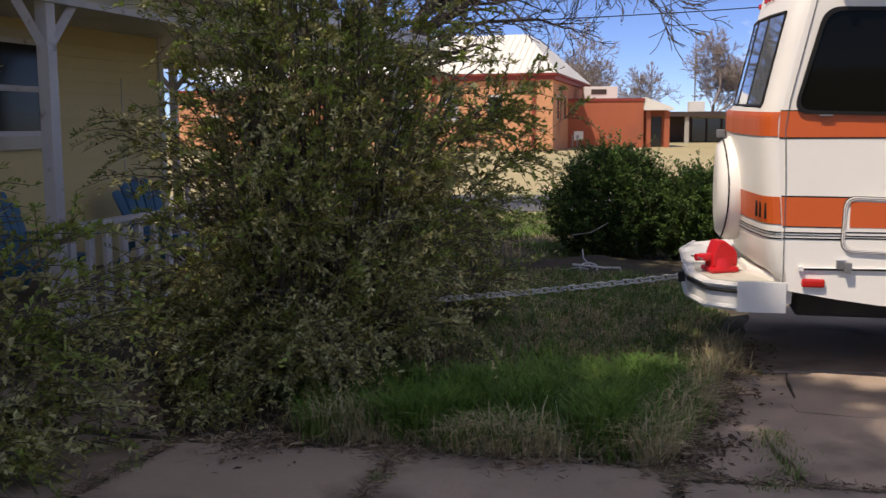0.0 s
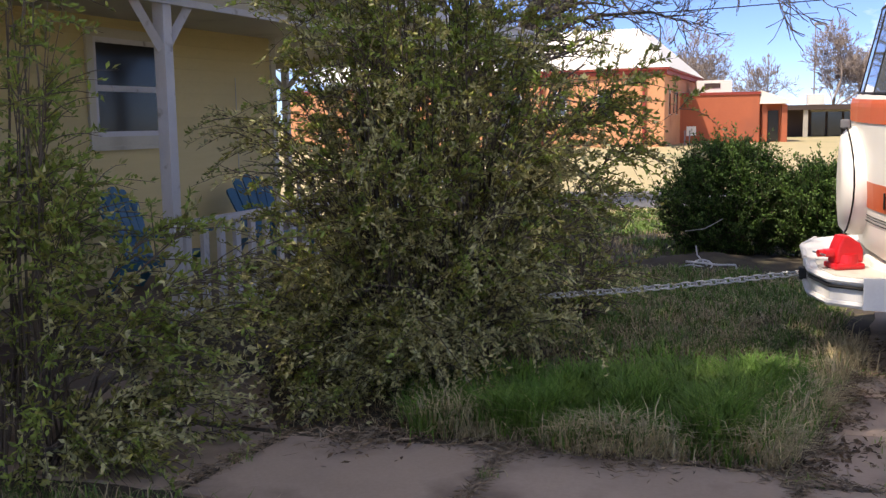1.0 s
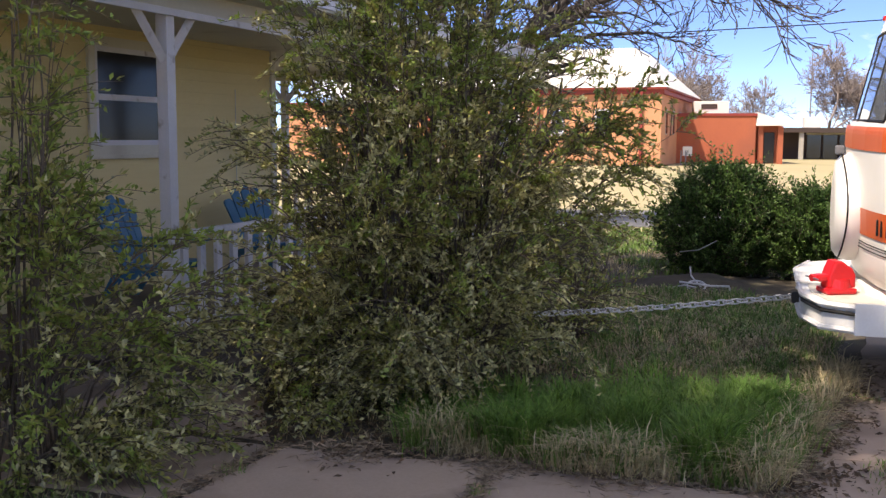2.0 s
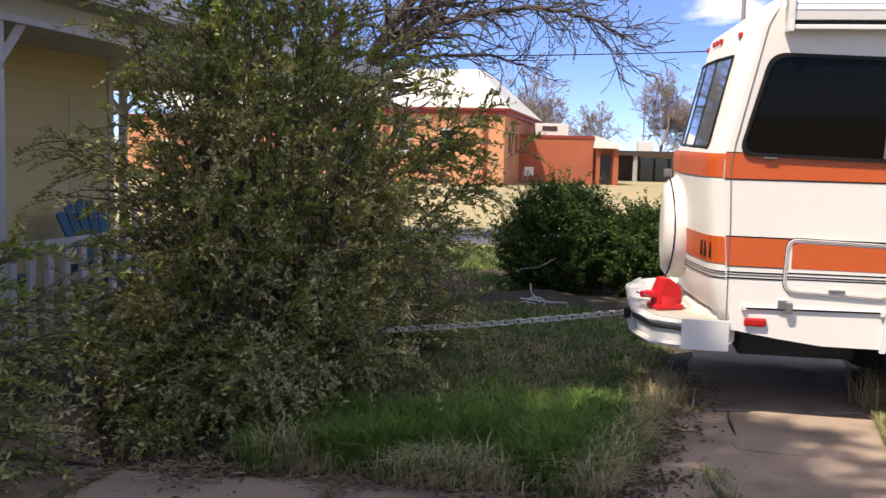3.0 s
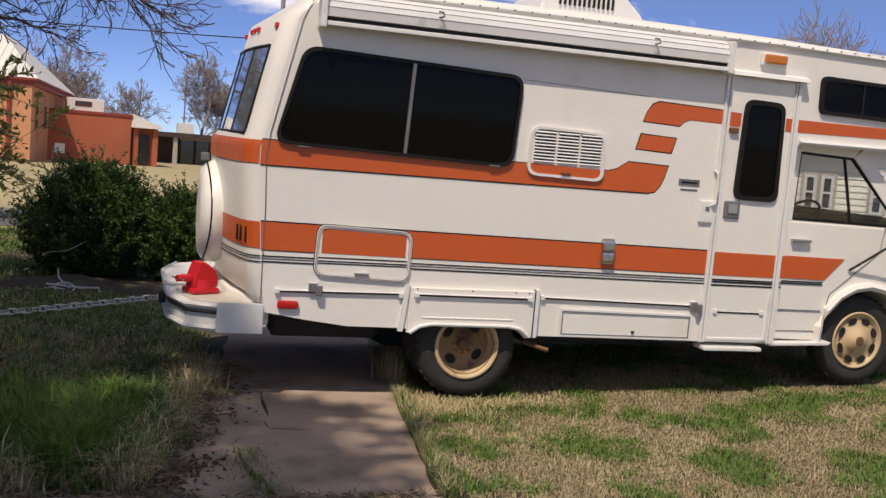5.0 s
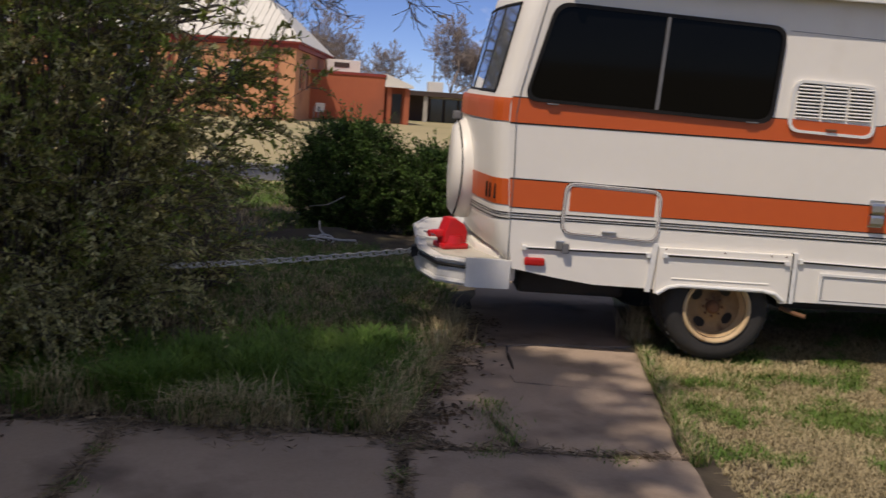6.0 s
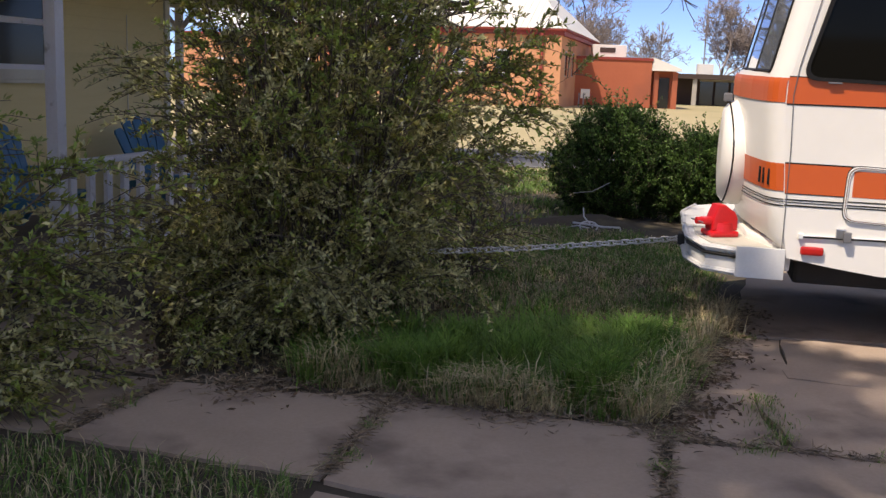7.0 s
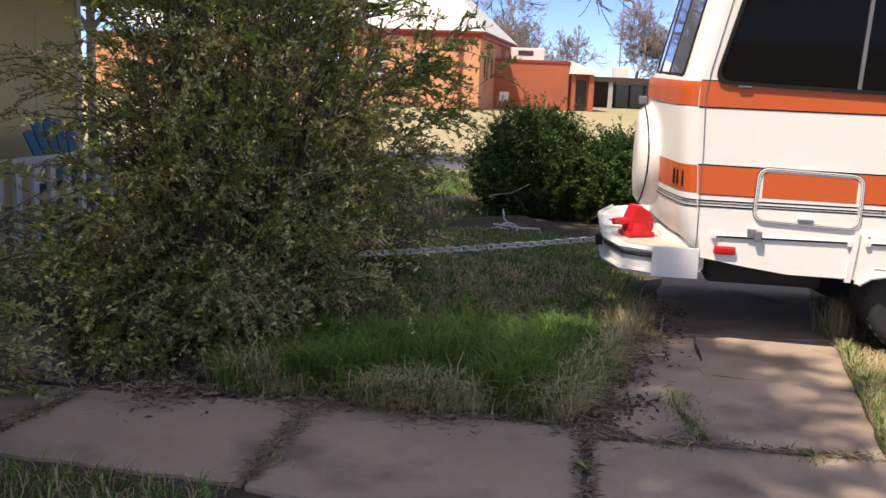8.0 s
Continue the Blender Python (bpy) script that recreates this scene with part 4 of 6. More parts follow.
part("overhang_rail", tube([(2.47, -0.01, 1.965), (3.2, -0.01, 1.97), (4.0, -0.01, 2.0)], 0.022, 6), RV_TRIM, rv)

# roof unit
unit = part("roof_air_conditioner", prism([(0.55, 2.74), (1.5, 2.74), (1.42, 2.86), (1.25, 3.0), (0.7, 3.02), (0.6, 2.92)], 1, 0.72, 1.42, 0.03), RV_TRIM, rv, "white rooftop air conditioner with a grille")
for k in range(12):
    part("grille_slot", box(0.72 + k * 0.04, 0.735 + k * 0.04, 0.705, 0.722, 2.86, 2.95), RV_BLACK, unit)

# wheels
def wheel(s, w, z, dual, sign):
    m = pose(s, w, z) @ (Matrix.Identity(4) if sign > 0 else pose(0, 0, 0, 0, 0, 180))
    tyre = part("wheel", lathe([(0.20, 0.03), (0.245, 0.015), (0.295, 0.0), (0.335, 0.012), (0.36, 0.04), (0.366, 0.07), (0.366, 0.15), (0.36, 0.18), (0.335, 0.21), (0.25, 0.215), (0.2, 0.2)], 40), RUBBER, rv, "worn black tyre on a cream steel rim", smooth=True)
    tyre.matrix_local = m
    for k in range(36):
        a = k * math.tau / 36
        b = box(0.362, 0.371, 0.045, 0.10, -0.013, 0.013, 0)
        bmesh.ops.transform(b, matrix=Matrix.Rotation(a, 4, "Y") @ Matrix.Rotation(0.2, 4, "X"), verts=b.verts)
        part("tread_block", b, RUBBER, tyre)
    if dual:
        prof = [(0.238, 0.014), (0.231, 0.0), (0.218, 0.004), (0.206, 0.02), (0.197, 0.07), (0.186, 0.115)]
        disc = [(0.188, 0.108), (0.172, 0.128), (0.12, 0.135), (0.085, 0.13), (0.075, 0.115), (0.0, 0.115)]
    else:
        prof = [(0.235, 0.012), (0.228, 0.0), (0.215, 0.01), (0.20, 0.03), (0.19, 0.035)]
        disc = [(0.192, 0.034), (0.18, 0.04), (0.14, 0.015), (0.09, 0.01), (0.075, -0.02), (0.0, -0.03)]
    rim = part("rim", lathe(prof, 40), RIM, tyre, "cream painted steel rim", smooth=True)
    part("disc", lathe(disc, 40), RIM_SHADED if dual else RIM, rim, "rusty wheel disc, with shade coloured into the deep rear dish", smooth=True)
    depth = 0.118 if dual else 0.012
    holes = 4 if dual else 8
    for k in range(holes):
        a = k * math.tau / holes + (0.96 if dual else 0.4)
        c = Vector((math.cos(a), 0, math.sin(a)))
        t = Vector((-math.sin(a), 0, math.cos(a)))
        r0 = 0.138 if dual else 0.165
        b = bmesh.new()
        b.faces.new([b.verts.new(c * (r0 + (0.032 if dual else 0.027) * math.cos(q)) + t * 0.045 * math.sin(q) + Vector((0, (0.126 if dual else depth - 0.004), 0))) for q in [j * math.tau / 12 for j in range(12)]])
        bmesh.ops.solidify(b, geom=list(b.faces), thickness=0.004)
        part("hand_hole", b, DARK_METAL, tyre)
    for k in range(8):
        a = k * math.tau / 8
        c = Vector((math.cos(a), 0, math.sin(a))) * 0.066
        part("wheel_nut", tube([c + Vector((0, depth, 0)), c + Vector((0, depth - 0.018, 0))], 0.009, 6), RUST, tyre)
    part("hub", lathe([(0.05, depth), (0.046, depth - 0.03), (0.03, depth - 0.045), (0.0, depth - 0.045)], 20), RUST, tyre, "rusty hub")


wheel(0.0, 0.03, 0.322, True, 1)
wheel(0.0, 0.30, 0.316, True, 1)
wheel(-0.05, 2.14, 0.25, True, -1)
wheel(3.36, 0.14, 0.425, False, 1)
wheel(3.36, 2.05, 0.38, False, -1)
part("axle", tube([(-0.04, 0.2, 0.31), (-0.04, 2.0, 0.25)], 0.06, 8), DARK_METAL, rv)
part("axle", tube([(3.36, 0.3, 0.42), (3.36, 1.9, 0.38)], 0.05, 8), DARK_METAL, rv)
for w in (0.65, 1.5):
    part("chassis_rail", box(-1.5, 4.2, w, w + 0.08, 0.38, 0.52), DARK_METAL, rv)
part("exhaust_tip", tube([(0.46, 0.1, 0.35), (0.52, -0.01, 0.34), (0.58, -0.05, 0.33)], 0.016, 8), RUST, rv, "rusty exhaust tip")
# dark sheet on the far side and two tanks, added to block light underneath
part("far_light_block", box(-1.7, 2.9, 2.08, 2.12, 0.04, 0.45), DARK_METAL, rv)
part("added_fuel_tank", box(0.7, 1.9, 0.8, 1.45, 0.2, 0.42, 0.03), DARK_METAL, rv)
part("added_holding_tank", box(-1.3, -0.5, 0.7, 1.6, 0.22, 0.48, 0.03), DARK_METAL, rv)

# spare wheel cover on the back
cover = lathe([(0.0, -0.11), (0.20, -0.11), (0.31, -0.10), (0.36, -0.06), (0.375, 0.0), (0.36, 0.1), (0.33, 0.13)], 40)
bmesh.ops.transform(cover, matrix=pose(-1.75, 0.92, 1.10, 0, 0, -90) @ Matrix.Diagonal((1, 1, 1, 1)), verts=cover.verts)
spare = part("spare_wheel_cover", cover, RV_WHITE, rv, "soft white vinyl spare wheel cover", smooth=True)
part("cover_seam", tube([(-1.80 + 0.02 * math.cos(a * 2), 0.92 + 0.37 * math.cos(a), 1.10 + 0.37 * math.sin(a)) for a in [k * math.tau / 24 for k in range(24)]], 0.006, 5, closed=True), RV_BLACK, spare)
part("cover_tie", box(-1.86, -1.80, 0.84, 0.90, 1.46, 1.52, 0.01), RV_GREY, spare)
for w, face in ((0.05, -1.572), (0.11, -1.598), (0.17, -1.616)):
    part("rear_badge_bar", box(face - 0.02, face - 0.008, w, w + 0.032, 0.985, 1.085, 0.002), RV_BLACK, rv)
part("rear_skirt", prism([(-1.52, 0.1), (-1.66, 0.4), (-1.72, 1.1), (-1.66, 1.8), (-1.52, 2.1), (-1.4, 2.1), (-1.4, 0.1)], 2, 0.42, 0.62, 0.02), RV_WHITE, rv)

# box bumper with a step deck
bumper = part("rear_bumper", prism([(-1.46, 0.02), (-1.74, 0.02), (-1.93, 0.12), (-2.03, 0.42), (-2.05, 0.80), (-1.46, 0.80)], 2, 0.40, 0.565, 0.012), TOW_WHITE, rv, "white box-section rear bumper")
part("bumper_half", prism([(-1.46, 0.92), (-2.05, 0.92), (-2.06, 1.5), (-1.95, 1.9), (-1.7, 2.1), (-1.46, 2.1)], 2, 0.40, 0.565, 0.012), TOW_WHITE, bumper)
part("bumper_deck", prism([(-1.46, 0.06), (-1.74, 0.06), (-1.90, 0.15), (-1.99, 0.44), (-2.0, 0.78), (-1.46, 0.78)], 2, 0.566, 0.574), DECK, bumper, "worn pale step deck")
part("bumper_lip", tube([(-1.74, 0.0, 0.555), (-1.94, 0.10, 0.555), (-2.045, 0.42, 0.555), (-2.06, 0.82, 0.555)], 0.018, 6), TOW_WHITE, bumper)
part("bumper_lip", tube([(-1.74, 0.0, 0.41), (-1.94, 0.10, 0.41), (-2.045, 0.42, 0.41), (-2.06, 0.82, 0.41)], 0.02, 6), TOW_WHITE, bumper)
part("bumper_strip", tube([(-1.74, 0.005, 0.515), (-1.935, 0.105, 0.515), (-2.04, 0.42, 0.515), (-2.052, 0.80, 0.515)], 0.012, 6), RV_BLACK, bumper, "thin dark rubbing strip")
part("bumper_lip", tube([(-2.06, 0.92, 0.555), (-2.07, 1.5, 0.555), (-1.96, 1.92, 0.555)], 0.018, 6), TOW_WHITE, bumper)
part("bumper_plate", box(-1.745, -1.445, -0.012, 0.012, 0.385, 0.585, 0.004), TOW_WHITE, bumper, "flat white end plate")
part("bumper_bracket", prism([(-1.60, 0.58), (-1.45, 0.58), (-1.45, 0.78), (-1.50, 0.80)], 1, 0.5, 0.515), DECK, bumper)
part("hitch", box(-2.1, -1.5, 0.8, 0.92, 0.42, 0.5, 0.01), DARK_METAL, bumper)

# bench vise standing on the bumper
vise = thing("bench_vise", "red enamelled bench vise standing on the bumper deck", "vise", rv.matrix_world @ pose(-1.83, 0.42, 0.575, 0, 0, 25) @ Matrix.Scale(0.8, 4))
part("base", box(-0.13, 0.12, -0.11, 0.11, 0, 0.05, 0.02), RED, vise)
part("swivel", lathe([(0.0, 0.04), (0.11, 0.045), (0.10, 0.12), (0.0, 0.12)], 24), RED, vise).matrix_local = pose(0, 0, 0, 90)
part("vise_body", prism([(-0.11, 0.05), (0.12, 0.05), (0.12, 0.15), (0.09, 0.21), (0.05, 0.235), (0.0, 0.27), (-0.06, 0.27), (-0.09, 0.20), (-0.11, 0.14)], 1, -0.075, 0.075, 0.02), RED, vise)
part("sliding_jaw", box(-0.19, -0.08, -0.05, 0.05, 0.10, 0.16, 0.02), RED, vise)
part("screw", tube([(-0.17, 0, 0.13), (-0.23, 0, 0.13)], 0.03, 10), RED, vise)
part("handle", tube([(-0.22, -0.10, 0.13), (-0.22, 0.10, 0.13)], 0.008, 6), CHROME, vise)

# ---- yellow house with its porch: local y runs along the porch, x out to the yard ----
house = thing("house", "pale yellow clapboard house with a white-posted porch", "house", pose(-2.86, 7.31, 0, 0, 0, -16))
WALL_X, CORNER_Y = -1.85, 4.55
front_wall = part("wall", box(WALL_X - 0.14, WALL_X - 0.02, -7, CORNER_Y, -0.1, 2.8), YELLOW, house)
end_wall = part("wall", box(-9, WALL_X - 0.14, CORNER_Y - 0.14, CORNER_Y - 0.02, -0.1, 2.8), YELLOW, house)
part("wall", box(-9, -8.88, -7, CORNER_Y - 0.14, -0.1, 2.8), YELLOW, house)
part("wall", box(-8.88, WALL_X - 0.14, -7, -6.88, -0.1, 2.8), YELLOW, house)
clap = mesh_of("siding_board", [(0, 0, 0), (0.018, 0, 0.0), (0.004, 0, 0.128), (0, 0, 0.128), (0, 1, 0), (0.018, 1, 0), (0.004, 1, 0.128), (0, 1, 0.128)], [(0, 1, 2, 3), (7, 6, 5, 4), (1, 5, 6, 2), (0, 4, 5, 1), (2, 6, 7, 3)], YELLOW)
WIN_Y0, WIN_Y1, WIN_Z0, WIN_Z1 = 1.34, 2.34, 1.57, 2.51
for k in range(21):
    z = 0.12 + k * 0.126
    spans = [(-6.9, CORNER_Y - 0.1)]
    if WIN_Z0 - 0.14 < z + 0.06 < WIN_Z1 + 0.1:
        spans = [(-6.9, WIN_Y0 - 0.09), (WIN_Y1 + 0.09, CORNER_Y - 0.1)]
    for y0, y1 in spans:
        board = new("siding_board", clap)
        board.parent = front_wall
        board.matrix_local = Matrix.Translation((WALL_X - 0.021, y0, z)) @ Matrix.Diagonal((1, y1 - y0, 1, 1))
    board = new("siding_board", clap)
    board.parent = end_wall
    board.matrix_local = Matrix.Translation((WALL_X - 0.1, CORNER_Y - 0.021, z)) @ Matrix.Rotation(math.pi / 2, 4, "Z") @ Matrix.Diagonal((1, 6.5, 1, 1))
part("siding_joint", box(WALL_X - 0.004, WALL_X + 0.003, 3.68, 3.69, 0.9, 2.2), EAVE, house)
part("corner_board", box(WALL_X - 0.1, WALL_X + 0.012, CORNER_Y - 0.09, CORNER_Y + 0.012, 0.05, 2.75, 0.006), EAVE, house, "cream corner board")
win = part("window", box(WALL_X - 0.03, WALL_X - 0.01, WIN_Y0, WIN_Y1, WIN_Z0, WIN_Z1), HOUSE_GLASS, house, "dark sash window in a cream frame")
o = [(WIN_Y0 - 0.09, WIN_Z0 - 0.09), (WIN_Y1 + 0.09, WIN_Z0 - 0.09), (WIN_Y1 + 0.09, WIN_Z1 + 0.09), (WIN_Y0 - 0.09, WIN_Z1 + 0.09)]
i = [(WIN_Y0, WIN_Z0), (WIN_Y1, WIN_Z0), (WIN_Y1, WIN_Z1), (WIN_Y0, WIN_Z1)]
part("window_frame", ring_prism(o, i, 0, WALL_X - 0.03, WALL_X + 0.02), EAVE, win)
part("sash", ring_prism(i, [(WIN_Y0 + 0.05, WIN_Z0 + 0.05), (WIN_Y1 - 0.05, WIN_Z0 + 0.05), (WIN_Y1 - 0.05, WIN_Z1 - 0.05), (WIN_Y0 + 0.05, WIN_Z1 - 0.05)], 0, WALL_X - 0.012, WALL_X + 0.004), WHITE_PAINT, win)
part("sash_rail", box(WALL_X - 0.012, WALL_X + 0.01, WIN_Y0, WIN_Y1, 2.0, 2.06, 0.006), WHITE_PAINT, win)
part("window_sill", box(WALL_X - 0.02, WALL_X + 0.05, WIN_Y0 - 0.12, WIN_Y1 + 0.12, WIN_Z0 - 0.13, WIN_Z0 - 0.09, 0.006), EAVE, win)

# porch floor: boards on a low base
floor_base = part("porch_floor", prism([(-1.86, -7.0), (-0.02, -7.0), (-0.02, 8.1), (-4.6, 8.1), (-4.6, 4.54), (-1.86, 4.54)], 2, -0.05, 0.12), DARK_WALL, house)
plank = mesh_of("floor_board", [(0, 0, 0), (1, 0, 0), (1, 0.092, 0), (0, 0.092, 0), (0, 0.004, 0.025), (1, 0.004, 0.025), (1, 0.088, 0.025), (0, 0.088, 0.025)], [(4, 5, 6, 7), (0, 1, 5, 4), (1, 2, 6, 5), (2, 3, 7, 6), (3, 0, 4, 7)], PORCH_DARK)
for k in range(90):
    y = -0.9 + k * 0.098
    b = new("floor_board", plank)
    b.parent = floor_base
    x0 = -1.84 if y < 4.5 else -4.58
    b.matrix_local = Matrix.Translation((x0, y, 0.122)) @ Matrix.Diagonal((0.04 - x0, 1, 1, 1))
part("step_board", box(0.06, 0.36, -1.9, -0.15, -0.02, 0.06, 0.01), PORCH_DARK, house)
part("step_riser", box(-0.6, -0.1, -0.42, -0.36, 0.0, 0.11, 0.008), DARK_WALL, house)

# posts, braces, beams
def post(x, y, z1=2.56, along=True, across=False):
    p = part("porch_post", box(x - 0.05, x + 0.05, y - 0.05, y + 0.05, 0.0, z1, 0.006), WHITE_PAINT, house, "white porch post with angled braces")
    ways = ([(0, 1), (0, -1)] if along else []) + ([(1, 0), (-1, 0)] if across else [])
    for dx, dy in ways:
        bm = tube([(x + dx * 0.03, y + dy * 0.03, z1 - 0.33), (x + dx * 0.34, y + dy * 0.34, z1 + 0.02)], 0.045, 4)
        part("brace", bm, WHITE_PAINT, p)
    return p


post(0, 0)
post(0, 3.95)
post(0, 7.95, along=True, across=False)
post(-3.75, 7.95, along=False, across=True)
post(0, -3.9)
part("porch_beam", box(-0.06, 0.06, -7, 8.05, 2.56, 2.76, 0.006), EAVE, house, "cream beam over the posts")
part("beam_trim", box(0.055, 0.085, -7, 8.1, 2.545, 2.60, 0.006), WHITE_PAINT, house)
part("porch_beam", box(-9, -0.06, 7.89, 8.01, 2.56, 2.76, 0.006), EAVE, house)
part("porch_ceiling", prism([(-1.86, -7.0), (-0.06, -7.0), (-0.06, 7.9), (-9, 7.9), (-9, 4.55), (-1.86, 4.55)], 2, 2.70, 2.73), EAVE, house, "boarded porch ceiling")
eave_bm = bmesh.new()
vs = [eave_bm.verts.new(c) for c in ((0.48, -7.5, 2.86), (0.48, 8.5, 2.86), (-9.5, 8.5, 2.86), (-9.5, -7.5, 2.86), (-4.5, -4.0, 4.6), (-4.5, 4.5, 4.6))]
for q in ((0, 1, 5, 4), (1, 2, 5), (2, 3, 4, 5), (3, 0, 4)):
    eave_bm.faces.new([vs[k] for k in q])
eave_bm.faces.new([vs[3], vs[2], vs[1], vs[0]])
house_roof = part("roof", eave_bm, SHINGLE, house, "low grey shingle roof")
part("soffit", prism([(0.05, -7.4), (0.46, -7.4), (0.46, 8.4), (0.05, 8.4)], 2, 2.75, 2.78), EAVE, house_roof)
part("soffit", prism([(-9.4, 8.0), (0.05, 8.0), (0.05, 8.4), (-9.4, 8.4)], 2, 2.75, 2.78), EAVE, house_roof)
fascia = part("fascia", box(0.455, 0.485, -7.5, 8.5, 2.77, 2.90, 0.005), WHITE_PAINT, house_roof, "flaking white fascia board")
part("drip_edge", box(0.48, 0.52, -7.5, 8.5, 2.885, 2.92, 0.004), WHITE_PAINT, house_roof)
part("fascia", box(-9.5, 0.48, 8.47, 8.5, 2.77, 2.90, 0.005), WHITE_PAINT, house_roof)

# railings
def railing(p0, p1, count, near):
    a, b = Vector(p0), Vector(p1)
    d = (b - a).normalized()
    rail = thing("porch_railing", "white-painted wooden porch railing with square balusters", "railing", house.matrix_world, group="porch railings")
    for z, h in ((0.93, 0.045), (0.20, 0.05)):
        bm = bmesh.new()
        s = Vector((-d.y, d.x)) * 0.045
        pts = [a + s, b + s, b - s, a - s]
        bm = prism([(p.x, p.y) for p in pts], 2, z - h, z, 0.005)
        part("rail", bm, WHITE_PAINT, rail, "flaking painted rail")
    for k in range(count):
        c = a + (b - a) * ((k + 0.5) / count)
        part("baluster", box(c.x - 0.02, c.x + 0.02, c.y - 0.035, c.y + 0.035, 0.19, 0.89, 0.004), WHITE_PAINT, rail)
    return rail


railing((0, 0.05), (0, 3.9), 17, True)
railing((0, 4.0), (0, 7.9), 17, True)
railing((-0.05, 7.95), (-3.7, 7.95), 14, False)


# blue fan-back chairs
def fan_chair(m):
    c = thing("garden_chair", "blue plastic fan-back garden chair on the porch", "chair", m, group="porch chairs")
    for k in range(5):
        a = (k - 2) * 0.1
        h = 0.72 - 0.035 * (k - 2) ** 2
        bm = prism(rounded([(-0.045, 0.0), (0.045, 0.0), (0.06, h), (-0.06, h)], 0.05, 4), 1, -0.012, 0.012)
        bmesh.ops.transform(bm, matrix=Matrix.Translation((0, 0.22, 0.30)) @ Matrix.Rotation(-0.38, 4, "X") @ Matrix.Translation(((k - 2) * 0.085, 0, 0)) @ Matrix.Rotation(a, 4, "Y"), verts=bm.verts)
        part("back_slat", bm, BLUE, c)
    for k in range(5):
        part("seat_slat", box(-0.25, 0.25, -0.28 + k * 0.1, -0.19 + k * 0.1, 0.36 - k * 0.018, 0.38 - k * 0.018, 0.006), BLUE, c)
    for x in (-0.29, 0.29):
        part("arm", prism(rounded([(x - 0.06, -0.36), (x + 0.06, -0.36), (x + 0.04, 0.34), (x - 0.04, 0.34)], 0.04, 3), 2, 0.54, 0.56), BLUE, c)
        part("front_leg", box(x - 0.015, x + 0.015, -0.32, -0.24, 0.0, 0.54, 0.005), BLUE, c)
        part("back_leg", prism([(-0.3, 0.30), (-0.3, 0.38), (0.3, 0.28), (0.46, 0.0), (0.38, 0.0), (0.22, 0.22)], 0, x - 0.012, x + 0.012), BLUE, c)
    return c


at_house = pose(-2.86, 7.31, 0, 0, 0, -16)
chair = fan_chair(at_house @ pose(-1.05, 3.18, 0.147, 0, 0, 75))
copy_thing(chair, at_house @ pose(-1.05, 1.2, 0.147, 0, 0, 100))

# ---- plants ----
def unit(v):
    return v / (np.linalg.norm(v, axis=-1, keepdims=True) + 1e-9)


